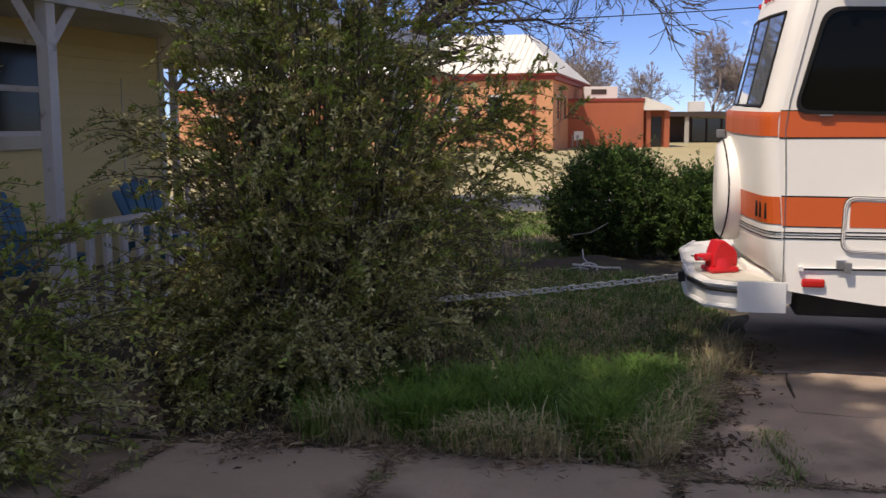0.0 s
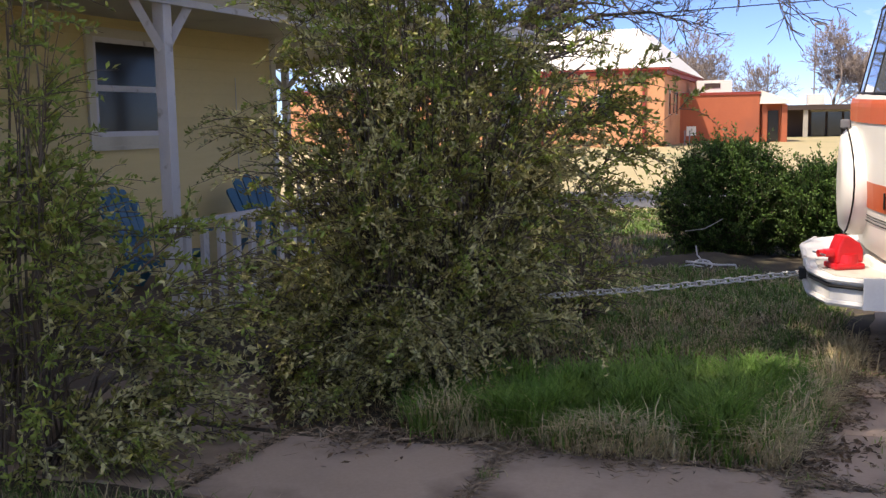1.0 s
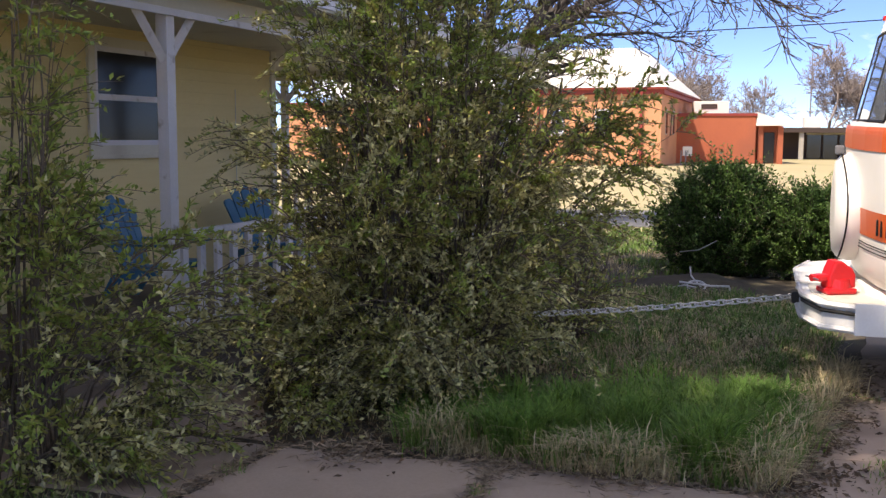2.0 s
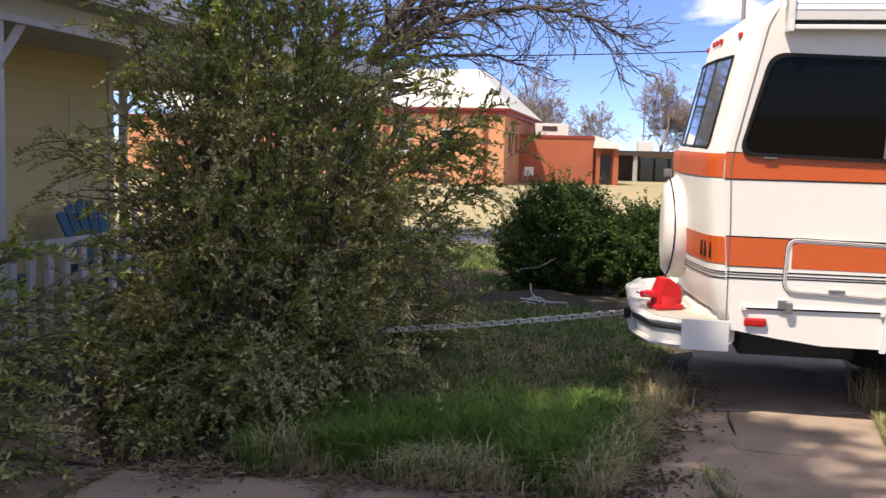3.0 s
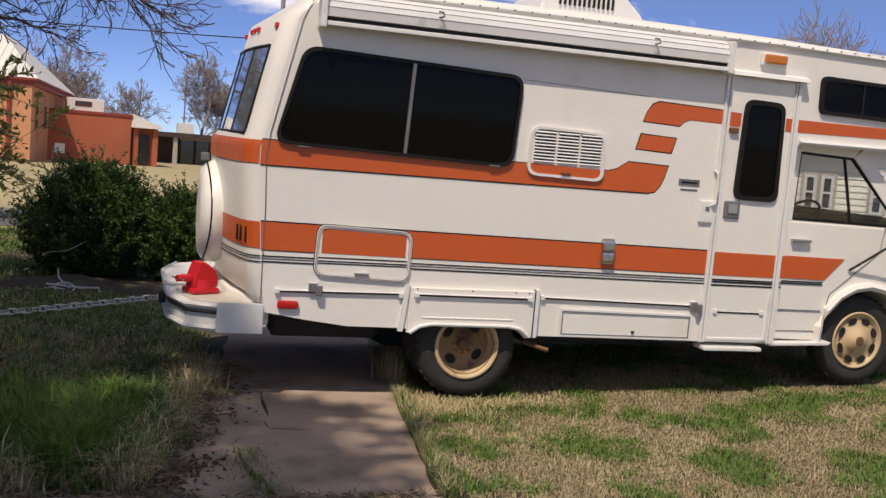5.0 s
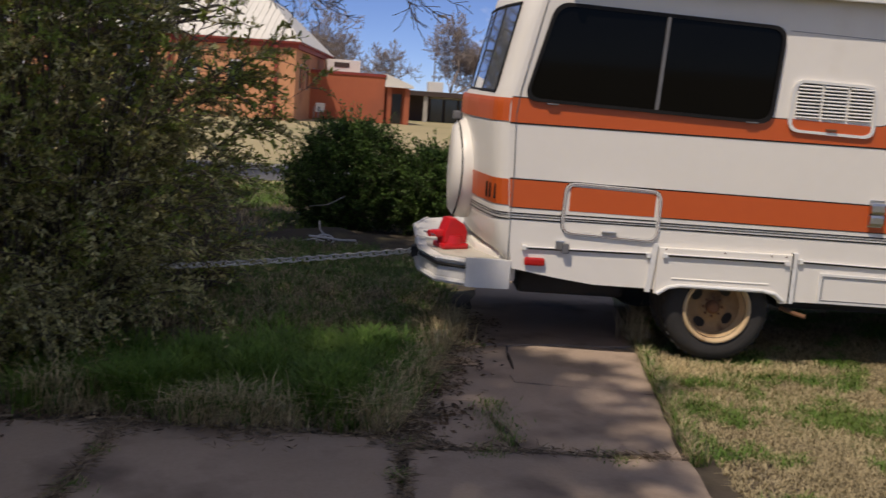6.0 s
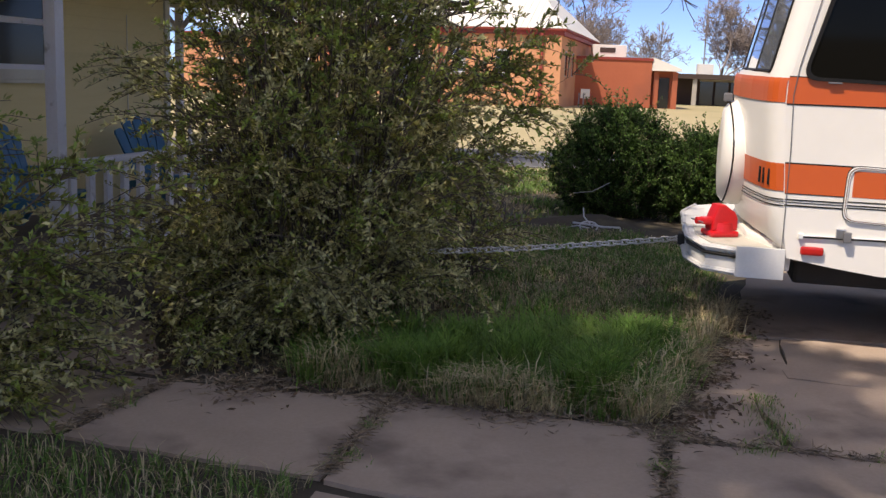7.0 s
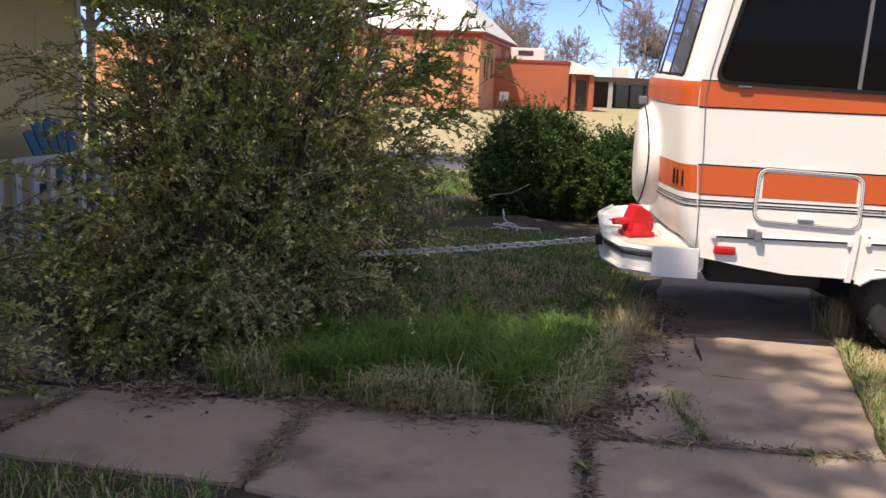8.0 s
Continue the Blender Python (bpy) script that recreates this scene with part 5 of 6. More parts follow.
def shrub(name, label, centre, profile, stems, twigs, leaves, leaf_len, leaf_wide, seed, base_r, mats, m_split, wild=0.22, droop=0.1, sprays=()):
    """A many-stemmed shrub. profile: half-width by height; mats: leaf materials; m_split: share of each; sprays: tips of arching branches."""
    rng = np.random.default_rng(seed)
    ob = thing(name, label, "shrub", pose(*centre))
    hs = np.array([p[0] for p in profile])
    ws = np.array([p[1] for p in profile])
    top = hs[-1]
    lines, at, ahead, tone_of = [], [], [], []
    for j in range(stems + len(sprays)):
        a = rng.uniform(0, math.tau)
        z = top * rng.uniform(0.06, 1.0)
        r = np.interp(z, hs, ws) * rng.uniform(0.25, 1.0) ** 0.55 * (1 + rng.normal(0, 0.09))
        r0 = base_r * math.sqrt(rng.uniform())
        p2 = np.array([math.cos(a) * r, math.sin(a) * r, z])
        if j >= stems:
            p2 = np.array(sprays[j - stems]) - np.array(centre)
            z, a = p2[2], math.atan2(p2[1], p2[0])
        b = a + rng.normal(0, 0.4)
        p0 = np.array([math.cos(b) * r0, math.sin(b) * r0, -0.03])
        p1 = p0 * 0.55 + p2 * 0.45 + np.array([0, 0, z * 0.22 + 0.1]) - np.array([p2[0], p2[1], 0]) * 0.12
        t = np.linspace(0, 1, 9)[:, None]
        c = (1 - t) ** 2 * p0 + 2 * t * (1 - t) * p1 + t ** 2 * p2 + rng.normal(0, 0.012, (9, 3))
        lines.append((c, np.linspace(0.010, 0.002, 9) * rng.uniform(0.5, 1.1)))
        for _ in range(twigs):
            u = rng.uniform(0.12 if j < stems else 0.4, 1.0) ** 0.8 * 8
            k = int(min(u, 7))
            q0 = c[k] + (c[k + 1] - c[k]) * (u - k)
            d = unit(c[k + 1] - c[k]) * 0.7 + unit(np.array([q0[0], q0[1], 0.0])) * 0.45 + rng.normal(0, 0.55, 3)
            d = unit(d)
            ln = rng.uniform(0.1, 0.1 + wild * 1.3)
            q1 = q0 + d * ln * 0.5 + np.array([0, 0, 0.02])
            q2 = q0 + d * ln - np.array([0, 0, droop * ln])
            tt = np.linspace(0, 1, 4)[:, None]
            tw = (1 - tt) ** 2 * q0 + 2 * tt * (1 - tt) * q1 + tt ** 2 * q2
            lines.append((tw, np.array([0.0035, 0.003, 0.002, 0.0012])))
            s = np.sort(rng.uniform(0.1, 1.0, leaves))[:, None]
            at.append((1 - s) ** 2 * q0 + 2 * s * (1 - s) * q1 + s ** 2 * q2)
            ahead.append(d * 0.9 + rng.normal(0, 0.75, (leaves, 3)) + np.array([0, 0, 0.15]))
            tone_of.append(rng.uniform() + rng.normal(0, 0.1, leaves))
    at, ahead, tone_of = np.concatenate(at), np.concatenate(ahead), np.concatenate(tone_of)
    hollow = np.array([noise.noise(Vector(p) * 1.9 + Vector((0, seed, 0))) for p in at])
    keep = (at[:, 2] > 0.01) & ((hollow > -0.2) | (rng.uniform(size=len(at)) < 0.25))
    at, ahead, tone_of = at[keep], ahead[keep], tone_of[keep]
    st = new("woody_growth", stick_mesh("woody_growth", lines, STEM, 4))
    st.parent = ob
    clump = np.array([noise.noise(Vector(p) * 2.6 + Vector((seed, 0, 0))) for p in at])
    # leaf colour shifts with height, painting the upper growth as sunlit
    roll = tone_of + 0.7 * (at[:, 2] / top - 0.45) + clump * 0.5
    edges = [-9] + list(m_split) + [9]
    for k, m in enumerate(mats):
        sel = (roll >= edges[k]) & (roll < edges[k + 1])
        if sel.any():
            lf = new("foliage", leaf_mesh("foliage", at[sel], ahead[sel], leaf_len, leaf_wide, m, rng, curl=0.1))
            lf.parent = ob
    return ob


def sprays_round(x, y, z, spread, n, seed):
    rng = np.random.default_rng(seed)
    return [(x + a, y + b, max(0.08, z + c)) for a, b, c in rng.normal(0, 1, (n, 3)) * np.array([spread, spread * 0.6, spread * 0.7])]


shrub("large_shrub", "tall loose evergreen shrub with pale sheen-coloured leaves beside the walk", (-0.86, 6.75, 0), [(0, 0.85), (0.3, 1.15), (0.9, 1.34), (1.5, 1.40), (2.0, 1.25), (2.5, 0.92), (2.9, 0.66), (3.3, 0.3)], 205, 20, 31, 0.042, 0.017, 3, 0.5, (LEAF_PALE, LEAF, LEAF_GREEN), (0.36, 0.72), 0.34, 0.3, sprays_round(-1.75, 6.2, 0.5, 0.3, 14, 8) + sprays_round(-0.7, 5.75, 0.3, 0.3, 12, 18) + sprays_round(-1.25, 5.62, 0.18, 0.25, 10, 38) + sprays_round(0.42, 6.6, 1.7, 0.2, 9, 28))
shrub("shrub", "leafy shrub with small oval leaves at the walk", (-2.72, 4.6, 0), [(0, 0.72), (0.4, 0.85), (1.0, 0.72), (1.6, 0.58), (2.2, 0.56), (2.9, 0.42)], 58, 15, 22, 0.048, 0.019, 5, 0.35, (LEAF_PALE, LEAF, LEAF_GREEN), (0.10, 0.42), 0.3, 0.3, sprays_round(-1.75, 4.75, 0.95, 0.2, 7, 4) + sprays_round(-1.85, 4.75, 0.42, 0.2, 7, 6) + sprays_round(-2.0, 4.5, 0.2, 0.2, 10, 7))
shrub("low_shrub", "low rounded green shrub behind the tall one", (0.15, 8.3, 0), [(0, 0.35), (0.5, 0.55), (1.0, 0.5), (1.3, 0.2)], 40, 12, 14, 0.045, 0.02, 9, 0.2, (LEAF, LEAF_GREEN), (0.5,), 0.16)


def hedge(label, centre, profile, seed):
    """A dense shrub: short leafy shoots all over a dark twiggy inside, their outer and upper leaves coloured as lit."""
    rng = np.random.default_rng(seed)
    ob = thing("hedge_shrub", label, "shrub", pose(*centre), group="round hedge shrubs")
    hs = np.array([p[0] for p in profile])
    ws = np.array([p[1] for p in profile])
    shoots, leaves = 1700, 30
    z = hs[-1] * rng.uniform(0.02, 1, shoots)
    a = rng.uniform(0, math.tau, shoots)
    bump = np.array([noise.noise(Vector((math.cos(x) * 2.2, math.sin(x) * 2.2, y * 3.0 + seed))) for x, y in zip(a, z)])
    r = np.interp(z, hs, ws) * (0.84 + 0.42 * bump) * (1 - 0.35 * rng.uniform(0, 1, shoots) ** 2)
    base = np.stack([np.cos(a) * r, np.sin(a) * r, z], 1)
    d = unit(np.stack([np.cos(a), np.sin(a), 0.55 + z / hs[-1]], 1) + rng.normal(0, 0.35, (shoots, 3)))
    ln = (0.07 + 0.3 * rng.uniform(0, 1, (shoots, 1)) ** 2.2) * (1 + 0.7 * bump[:, None])
    s = rng.uniform(0, 1, (shoots, leaves, 1))
    at = (base[:, None] + d[:, None] * ln[:, None] * s + rng.normal(0, 0.012, (shoots, leaves, 3))).reshape(-1, 3)
    ahead = (d[:, None] * 0.8 + rng.normal(0, 0.6, (shoots, leaves, 3))).reshape(-1, 3)
    # outer and higher leaves get the lit colour, the inside stays dark
    lit_tip = (s.reshape(-1) + rng.normal(0, 0.2, len(at)) + 0.35 * (at[:, 2] / hs[-1] - 0.6)) > 0.66
    core = unit(rng.normal(0, 1, (9000, 3))) * rng.uniform(0.3, 1, (9000, 1)) ** 0.5
    cz = hs[-1] * (0.5 + 0.46 * core[:, 2])
    cr = np.interp(cz, hs, ws) * 0.7
    at = np.concatenate([at, np.stack([core[:, 0] * cr, core[:, 1] * cr, cz], 1)])
    ahead = np.concatenate([ahead, rng.normal(0, 1, (9000, 3))])
    lit_tip = np.concatenate([lit_tip, np.zeros(9000, bool)])
    lo = at[:, 2] > 0.01
    for sel, m in ((lit_tip & lo, LEAF_TIP_LIT), (~lit_tip & lo, LEAF_DARK)):
        lf = new("foliage", leaf_mesh("foliage", at[sel], ahead[sel], 0.040, 0.020, m, rng))
        lf.parent = ob
    lines = [(np.array([p, p + e * l]), np.array([0.004, 0.0015])) for p, e, l in zip(base, d, ln)]
    for _ in range(60):
        b = rng.uniform(0, math.tau)
        zz = hs[-1] * rng.uniform(0.3, 0.95)
        rr = np.interp(zz, hs, ws) * rng.uniform(0.3, 0.85)
        lines.append((np.array([[math.cos(b) * 0.08, math.sin(b) * 0.08, -0.02], [math.cos(b) * rr * 0.5, math.sin(b) * rr * 0.5, zz * 0.55], [math.cos(b) * rr, math.sin(b) * rr, zz]]), np.array([0.018, 0.01, 0.003])))
    st = new("woody_growth", stick_mesh("woody_growth", lines, STEM, 4))
    st.parent = ob
    return ob


hedge("dark green rounded hedge shrub, the taller of two", (2.16, 12.6, 0), [(0, 0.45), (0.3, 0.72), (0.62, 0.80), (0.9, 0.68), (1.12, 0.42), (1.26, 0.1)], 21)
hedge("dark green rounded hedge shrub, the lower of two", (3.28, 12.25, 0), [(0, 0.42), (0.22, 0.66), (0.45, 0.72), (0.68, 0.62), (0.86, 0.4), (0.98, 0.1)], 22)


def bare_tree(name, label, m, seed, height, trunk_lean, spread, depth, twig_mat, leafy=0, droop=0.0, r0=0.2, r_min=0.004, limbs=(), first=0.36):
    """A leafless tree: a trunk and limbs that fork again and again into fine twigs."""
    rng = np.random.default_rng(seed)
    ob = thing(name, label, "tree", m)
    trunk_lines, limb_lines, tips = [], [], []

    def grow(p, d, ln, r, level):
        n = 4
        pts, q, e = [p], p, d
        for k in range(n):
            e = unit(e + rng.normal(0, 0.13, 3) + np.array([0, 0, 0.04 - droop * (level / depth) ** 2]))
            q = q + e * ln / n
            pts.append(q)
        r1 = max(r_min, r * 0.66)
        (trunk_lines if level == 0 else limb_lines).append((np.array(pts), np.linspace(max(r, r_min), r1, n + 1)))
        if level >= depth:
            tips.append((pts[-1], e))
            return
        for j in range(3 if level else 5):
            u = 1.0 if j == 0 else rng.uniform(0.3 if level else 0.55, 1.0)
            k = min(n - 1, int(u * n))
            base = pts[k] + (pts[k + 1] - pts[k]) * (u * n - k)
            side = unit(np.cross(e, rng.normal(0, 1, 3)))
            ang = rng.uniform(0.15, 0.4) if j == 0 else rng.uniform(0.5, 0.95) * spread
            grow(base, unit(e * math.cos(ang) + side * math.sin(ang)), ln * rng.uniform(0.58, 0.8), r1 * (0.85 if j == 0 else 0.62), level + 1)
    if limbs:
        for pts, ra, rb, twig in limbs:
            pts = np.array(pts, float)
            n = 6 * (len(pts) - 1)
            t = np.linspace(0, len(pts) - 1, n + 1)
            c = np.stack([np.interp(t, np.arange(len(pts)), pts[:, k]) for k in range(3)], 1)
            c[1:-1] = (c[:-2] + 2 * c[1:-1] + c[2:]) / 4 + rng.normal(0, 0.02, (n - 1, 3))
            rad = np.linspace(ra, rb, n + 1)
            (trunk_lines if ra > 0.15 else limb_lines).append((c, rad))
            if twig:
                for k in range(2, n + 1):
                    for _ in range(1 + (k % 2)):
                        e = unit(c[k] - c[k - 1])
                        side = unit(np.cross(e, rng.normal(0, 1, 3)))
                        grow(c[k], unit(e * 0.65 + side * 0.75), twig * rng.uniform(0.7, 1.2), max(r_min, rad[k] * 0.5), 2)
    else:
        grow(np.array([0, 0, -0.1]), unit(np.array([*trunk_lean, 1.0])), height * first, r0, 0)
    t = new("trunk", stick_mesh("trunk", trunk_lines, BARK, 8))
    t.parent = ob
    b = new("bare_crown", stick_mesh("bare_crown", limb_lines, twig_mat, 4))
    b.parent = ob
    if leafy:
        idx = rng.integers(0, len(tips), leafy)
        at = np.array([tips[k][0] for k in idx]) + rng.normal(0, 0.07, (leafy, 3))
        ah = np.array([tips[k][1] for k in idx]) + rng.normal(0, 0.7, (leafy, 3))
        lf = new("foliage", leaf_mesh("foliage", at, ah, 0.06, 0.03, LEAF_BUD, rng))
        lf.parent = ob
    return ob


YARD_LIMBS = [
    ([(-0.25, 0, -0.1), (-0.35, 0, 1.5), (-0.5, 0, 3.0), (-0.9, 0.2, 4.6), (-1.4, 0.4, 6.4)], 0.22, 0.09, 1.1),
    ([(0.25, 0.1, -0.1), (0.3, 0.1, 1.4), (0.55, 0, 2.8), (1.3, -0.2, 4.2), (2.3, -0.3, 5.6), (3.2, -0.4, 6.8)], 0.2, 0.07, 1.2),
    ([(0.6, 0, 2.9), (1.5, -0.5, 3.75), (2.7, -0.9, 4.35), (4.0, -1.3, 4.5), (5.0, -1.6, 4.25), (5.6, -1.8, 3.9)], 0.10, 0.02, 0.6),
    ([(1.0, -0.1, 3.7), (2.2, 0.2, 4.7), (3.6, 0.3, 5.2), (4.7, 0.3, 5.2), (5.6, 0.3, 4.9)], 0.09, 0.02, 0.7),
    ([(0.5, 0, 2.6), (1.2, 0.6, 3.3), (2.2, 1.0, 3.75), (3.4, 1.3, 3.85), (4.3, 1.5, 3.6)], 0.07, 0.015, 0.5),
    ([(-0.5, 0, 3.0), (0.2, -0.8, 3.9), (1.0, -1.4, 4.3), (2.0, -2.0, 4.3)], 0.07, 0.02, 0.8),
    ([(-0.5, 0, 3.1), (-1.4, -0.4, 4.0), (-2.4, -0.8, 4.6), (-3.4, -1.0, 4.8)], 0.08, 0.02, 0.9),
]
bare_tree("yard_tree", "bare double-trunked yard tree with arching branches and few buds", pose(-1.42, 20.0, 0), 11, 8.2, (0, 0), 1.0, 4, TWIG, leafy=1500, droop=0.03, r_min=0.008, limbs=YARD_LIMBS)
# far trees take the paler twig colour that stands for haze
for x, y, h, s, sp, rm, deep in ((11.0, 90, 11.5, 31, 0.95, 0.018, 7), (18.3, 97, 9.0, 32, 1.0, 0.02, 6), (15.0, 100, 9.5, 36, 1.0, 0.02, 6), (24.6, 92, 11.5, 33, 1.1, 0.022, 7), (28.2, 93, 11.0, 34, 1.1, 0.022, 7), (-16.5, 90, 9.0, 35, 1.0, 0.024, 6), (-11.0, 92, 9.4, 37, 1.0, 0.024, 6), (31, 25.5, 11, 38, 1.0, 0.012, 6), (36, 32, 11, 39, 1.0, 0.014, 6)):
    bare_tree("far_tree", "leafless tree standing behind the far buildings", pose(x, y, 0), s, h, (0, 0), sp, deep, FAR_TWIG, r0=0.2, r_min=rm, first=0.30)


# an unseen leafy tree behind the viewer's shoulder, added so its crown shades the near yard
def shade_tree(base, high, spots, seed):
    """spots: where on the ground the clumps' shade falls, and their radius."""
    rng = np.random.default_rng(seed)
    ob = thing("shade_tree", "unseen leafy tree added to shade the near yard", "tree", pose(*base, 0))
    flat = Vector((SUN_FROM.x, SUN_FROM.y, 0)) / SUN_FROM.z
    at, lines = [], [(np.array([[0, 0, -0.1], [0.1, 0, 4.0], [0.2, 0.1, high * 0.75]]), np.array([0.3, 0.25, 0.16]))]
    for gx, gy, r, thick in spots:
        h = high + rng.uniform(-1.2, 1.2)
        c = np.array([gx + flat.x * h - base[0], gy + flat.y * h - base[1], h])
        n = int(520 * r * r * thick)
        u = unit(rng.normal(0, 1, (n, 3)))
        at.append(c + u * r * rng.uniform(0, 1, (n, 1)) ** 0.4 * np.array([1, 1, 0.5]))
        lines.append((np.array([[0.2, 0.1, high * 0.6], [c[0] * 0.5, c[1] * 0.5, high * 0.82], c]), np.array([0.12, 0.08, 0.03])))
    at = np.concatenate(at)
    t = new("trunk", stick_mesh("trunk", lines, BARK, 8))
    t.parent = ob
    lf = new("foliage", leaf_mesh("foliage", at, rng.normal(0, 1, at.shape), 0.26, 0.17, LEAF, rng))
    lf.parent = ob


shade_tree((-6.9, -1.6), 13.0, [(1.55, 4.3, 1.05, 0.75), (2.05, 5.4, 0.95, 0.7), (2.0, 6.05, 0.65, 0.8), (1.6, 8.8, 0.85, 1), (0.5, 8.3, 1.1, 0.35), (0.1, 4.7, 1.8, 1.5), (-1.6, 5.8, 2.0, 0.5), (-3.6, 7.6, 2.5, 1), (-1.0, 8.3, 1.9, 0.2), (0.5, 9.6, 1.5, 0.2), (-3.2, 4.0, 2.2, 1), (-0.6, 3.2, 2.0, 1.5), (1.1, 7.1, 0.9, 0.4), (-4.6, 10.8, 2.6, 1), (1.3, 2.4, 1.4, 1), (-2.0, 11.5, 1.6, 1), (1.2, 10.9, 1.2, 1), (1.5, 8.0, 0.8, 1), (1.7, 9.6, 1.0, 1), (1.9, 10.9, 1.2, 1), (2.7, 13.3, 1.6, 0.25), (1.7, 7.25, 0.5, 1), (0.9, 13.0, 1.8, 0.8)], 71)

# ---- paving slabs ----
paving = thing("pavement", "cracked brownish concrete walk and driveway slabs", "pavement", kind="structure")


def ragged(points, seed, step=0.14, amount=0.012):
    rng = np.random.default_rng(seed)
    out = []
    for k in range(len(points)):
        a, b = np.array(points[k]), np.array(points[(k + 1) % len(points)])
        n = max(1, int(np.linalg.norm(b - a) / step))
        nrm = np.array([-(b - a)[1], (b - a)[0]]) / (np.linalg.norm(b - a) + 1e-9)
        for j in range(n):
            p = a + (b - a) * j / n + nrm * rng.normal(0, amount) * (j > 0)
            out.append((float(p[0]), float(p[1])))
    return out


SLABS = [
    ([(-1.44, 5.10), (-1.74, 4.30), (-3.3, 4.55), (-3.3, 5.45), (-2.2, 5.32)], 0.004),
    ([(-1.50, 5.22), (-2.2, 5.42), (-3.1, 5.6), (-3.0, 6.6), (-1.9, 6.35)], -0.004),
    ([(-1.38, 5.08), (-0.25, 4.93), (-0.47, 3.88), (-1.68, 4.24)], 0.006),
    ([(-0.225, 4.91), (1.085, 4.59), (0.84, 3.35), (-0.45, 3.85)], 0.010),
    ([(1.11, 4.45), (2.47, 4.19), (2.18, 3.1), (0.865, 3.3)], 0.008),
    ([(1.69, 4.385), (2.46, 4.235), (2.83, 5.27), (2.022, 5.566), (1.745, 5.218), (1.70, 4.85)], 0.006),
    ([(2.04, 5.575), (2.835, 5.285), (3.24, 6.40), (2.30, 6.48)], 0.006),
    ([(1.125, 4.53), (1.62, 4.42), (1.66, 4.85), (1.715, 5.20), (1.40, 5.23), (1.22, 4.9)], 0.003),
    ([(1.41, 5.245), (1.765, 5.20), (2.04, 5.575), (2.28, 6.46), (1.92, 6.50), (1.72, 6.1), (1.52, 5.62)], 0.0),
    ([(1.98, 6.54), (3.26, 6.46), (4.3, 9.4), (3.1, 9.8)], 0.006),
    ([(3.12, 9.86), (4.32, 9.45), (5.4, 12.4), (4.2, 12.8)], 0.004),
    ([(0.86, 3.22), (2.15, 3.02), (1.85, 1.6), (0.6, 1.8)], 0.006),
    ([(-0.47, 3.75), (0.80, 3.25), (0.55, 1.9), (-0.7, 2.3)], 0.004),
]
for k, (pts, z) in enumerate(SLABS):
    bm = prism(ragged(pts, 40 + k), 2, -0.1, z)
    part("slab", bm, SLAB, paving)

# ---- grass, litter ----
rng = np.random.default_rng(77)


def inside(p, poly):
    x, y = p[:, 0], p[:, 1]
    c = np.zeros(len(p), bool)
    for k in range(len(poly)):
        (x0, y0), (x1, y1) = poly[k - 1], poly[k]
        c ^= ((y0 > y) != (y1 > y)) & (x < (x1 - x0) * (y - y0) / (y1 - y0 + 1e-12) + x0)
    return c


def scatter(poly, n):
    lo, hi = np.min(poly, 0), np.max(poly, 0)
    p = rng.uniform(lo, hi, (n, 2))
    return p[inside(p, poly)]


def free_of_slabs(p):
    ok = np.ones(len(p), bool)
    for pts, _ in SLABS:
        ok &= ~inside(p, pts)
    return p[ok]


def patch(p, scale, seed):
    return np.array([noise.noise(Vector((a * scale, b * scale, seed))) for a, b in p])


def up(p, z=-0.015):
    return np.c_[p, z + lawn_rise(p[:, 0]) * (p[:, 1] < 10)]


def grass(name, label, p, height, width, lean, material, turn=None):
    ob = new(name, blade_mesh(name, up(p), height, width, lean, material, rng, turn))
    return tagged(ob, label, "grass", kind="stuff")


bed = [(-1.45, 5.22), (-0.2, 4.97), (1.1, 4.68), (1.62, 5.6), (2.1, 7.2), (2.5, 9.4), (1.2, 12.0), (-1.2, 12.0), (-1.9, 6.4)]
p = scatter(bed, 60000)
near = p[:, 1] < 7.0
k = patch(p, 1.4, 3.0)
lush = (k > 0.04) & (p[:, 0] > -0.75) & near & (rng.uniform(size=len(p)) < 0.3)
grass("green_grass", "lush green grass tufts in the shaded bed", p[lush], 0.17 + 0.16 * k[lush], 0.008, 0.9, LUSH)
mid = ~near & (k > 0.0) & (rng.uniform(size=len(p)) < 0.3)
grass("green_grass", "short dull green grass of the back yard", p[mid], 0.10, 0.009, 0.9, GRASS)
dry = (~lush) & (rng.uniform(size=len(p)) < 0.15) & (p[:, 1] < 9)
grass("dry_grass", "short straw-coloured grass in the bed", p[dry], 0.10, 0.005, 1.6, DRY_GRASS)


def tuft_field(centres, each, r):
    c = np.repeat(np.array(centres), each, 0)
    return c + rng.normal(0, 1, c.shape) * np.repeat(np.array(r), each)[:, None] * 0.45


def tufts(poly, count, each, r):
    """Blades in clumps, and the way each leans, out from its clump."""
    c = free_of_slabs(scatter(poly, count))
    c = np.repeat(c, each, 0)
    off = rng.normal(0, 1, c.shape) * r * np.repeat(rng.uniform(0.5, 1.4, len(c) // each), each)[:, None]
    return c + off, np.arctan2(off[:, 1], off[:, 0])


front_bed = [(-0.75, 5.2), (-0.2, 5.02), (1.05, 4.75), (1.5, 5.7), (1.5, 6.3), (0.4, 6.4), (-0.9, 6.0)]
tp, ta = tufts(front_bed, 460, 38, 0.042)
grass("green_grass", "thick leaning clumps of green grass", tp, 0.21, 0.008, 1.05, LUSH, ta)
tp, ta = tufts(front_bed, 330, 30, 0.04)
grass("dry_grass", "straw-coloured blades among the green clumps", tp, 0.16, 0.006, 1.5, DRY_GRASS, ta)
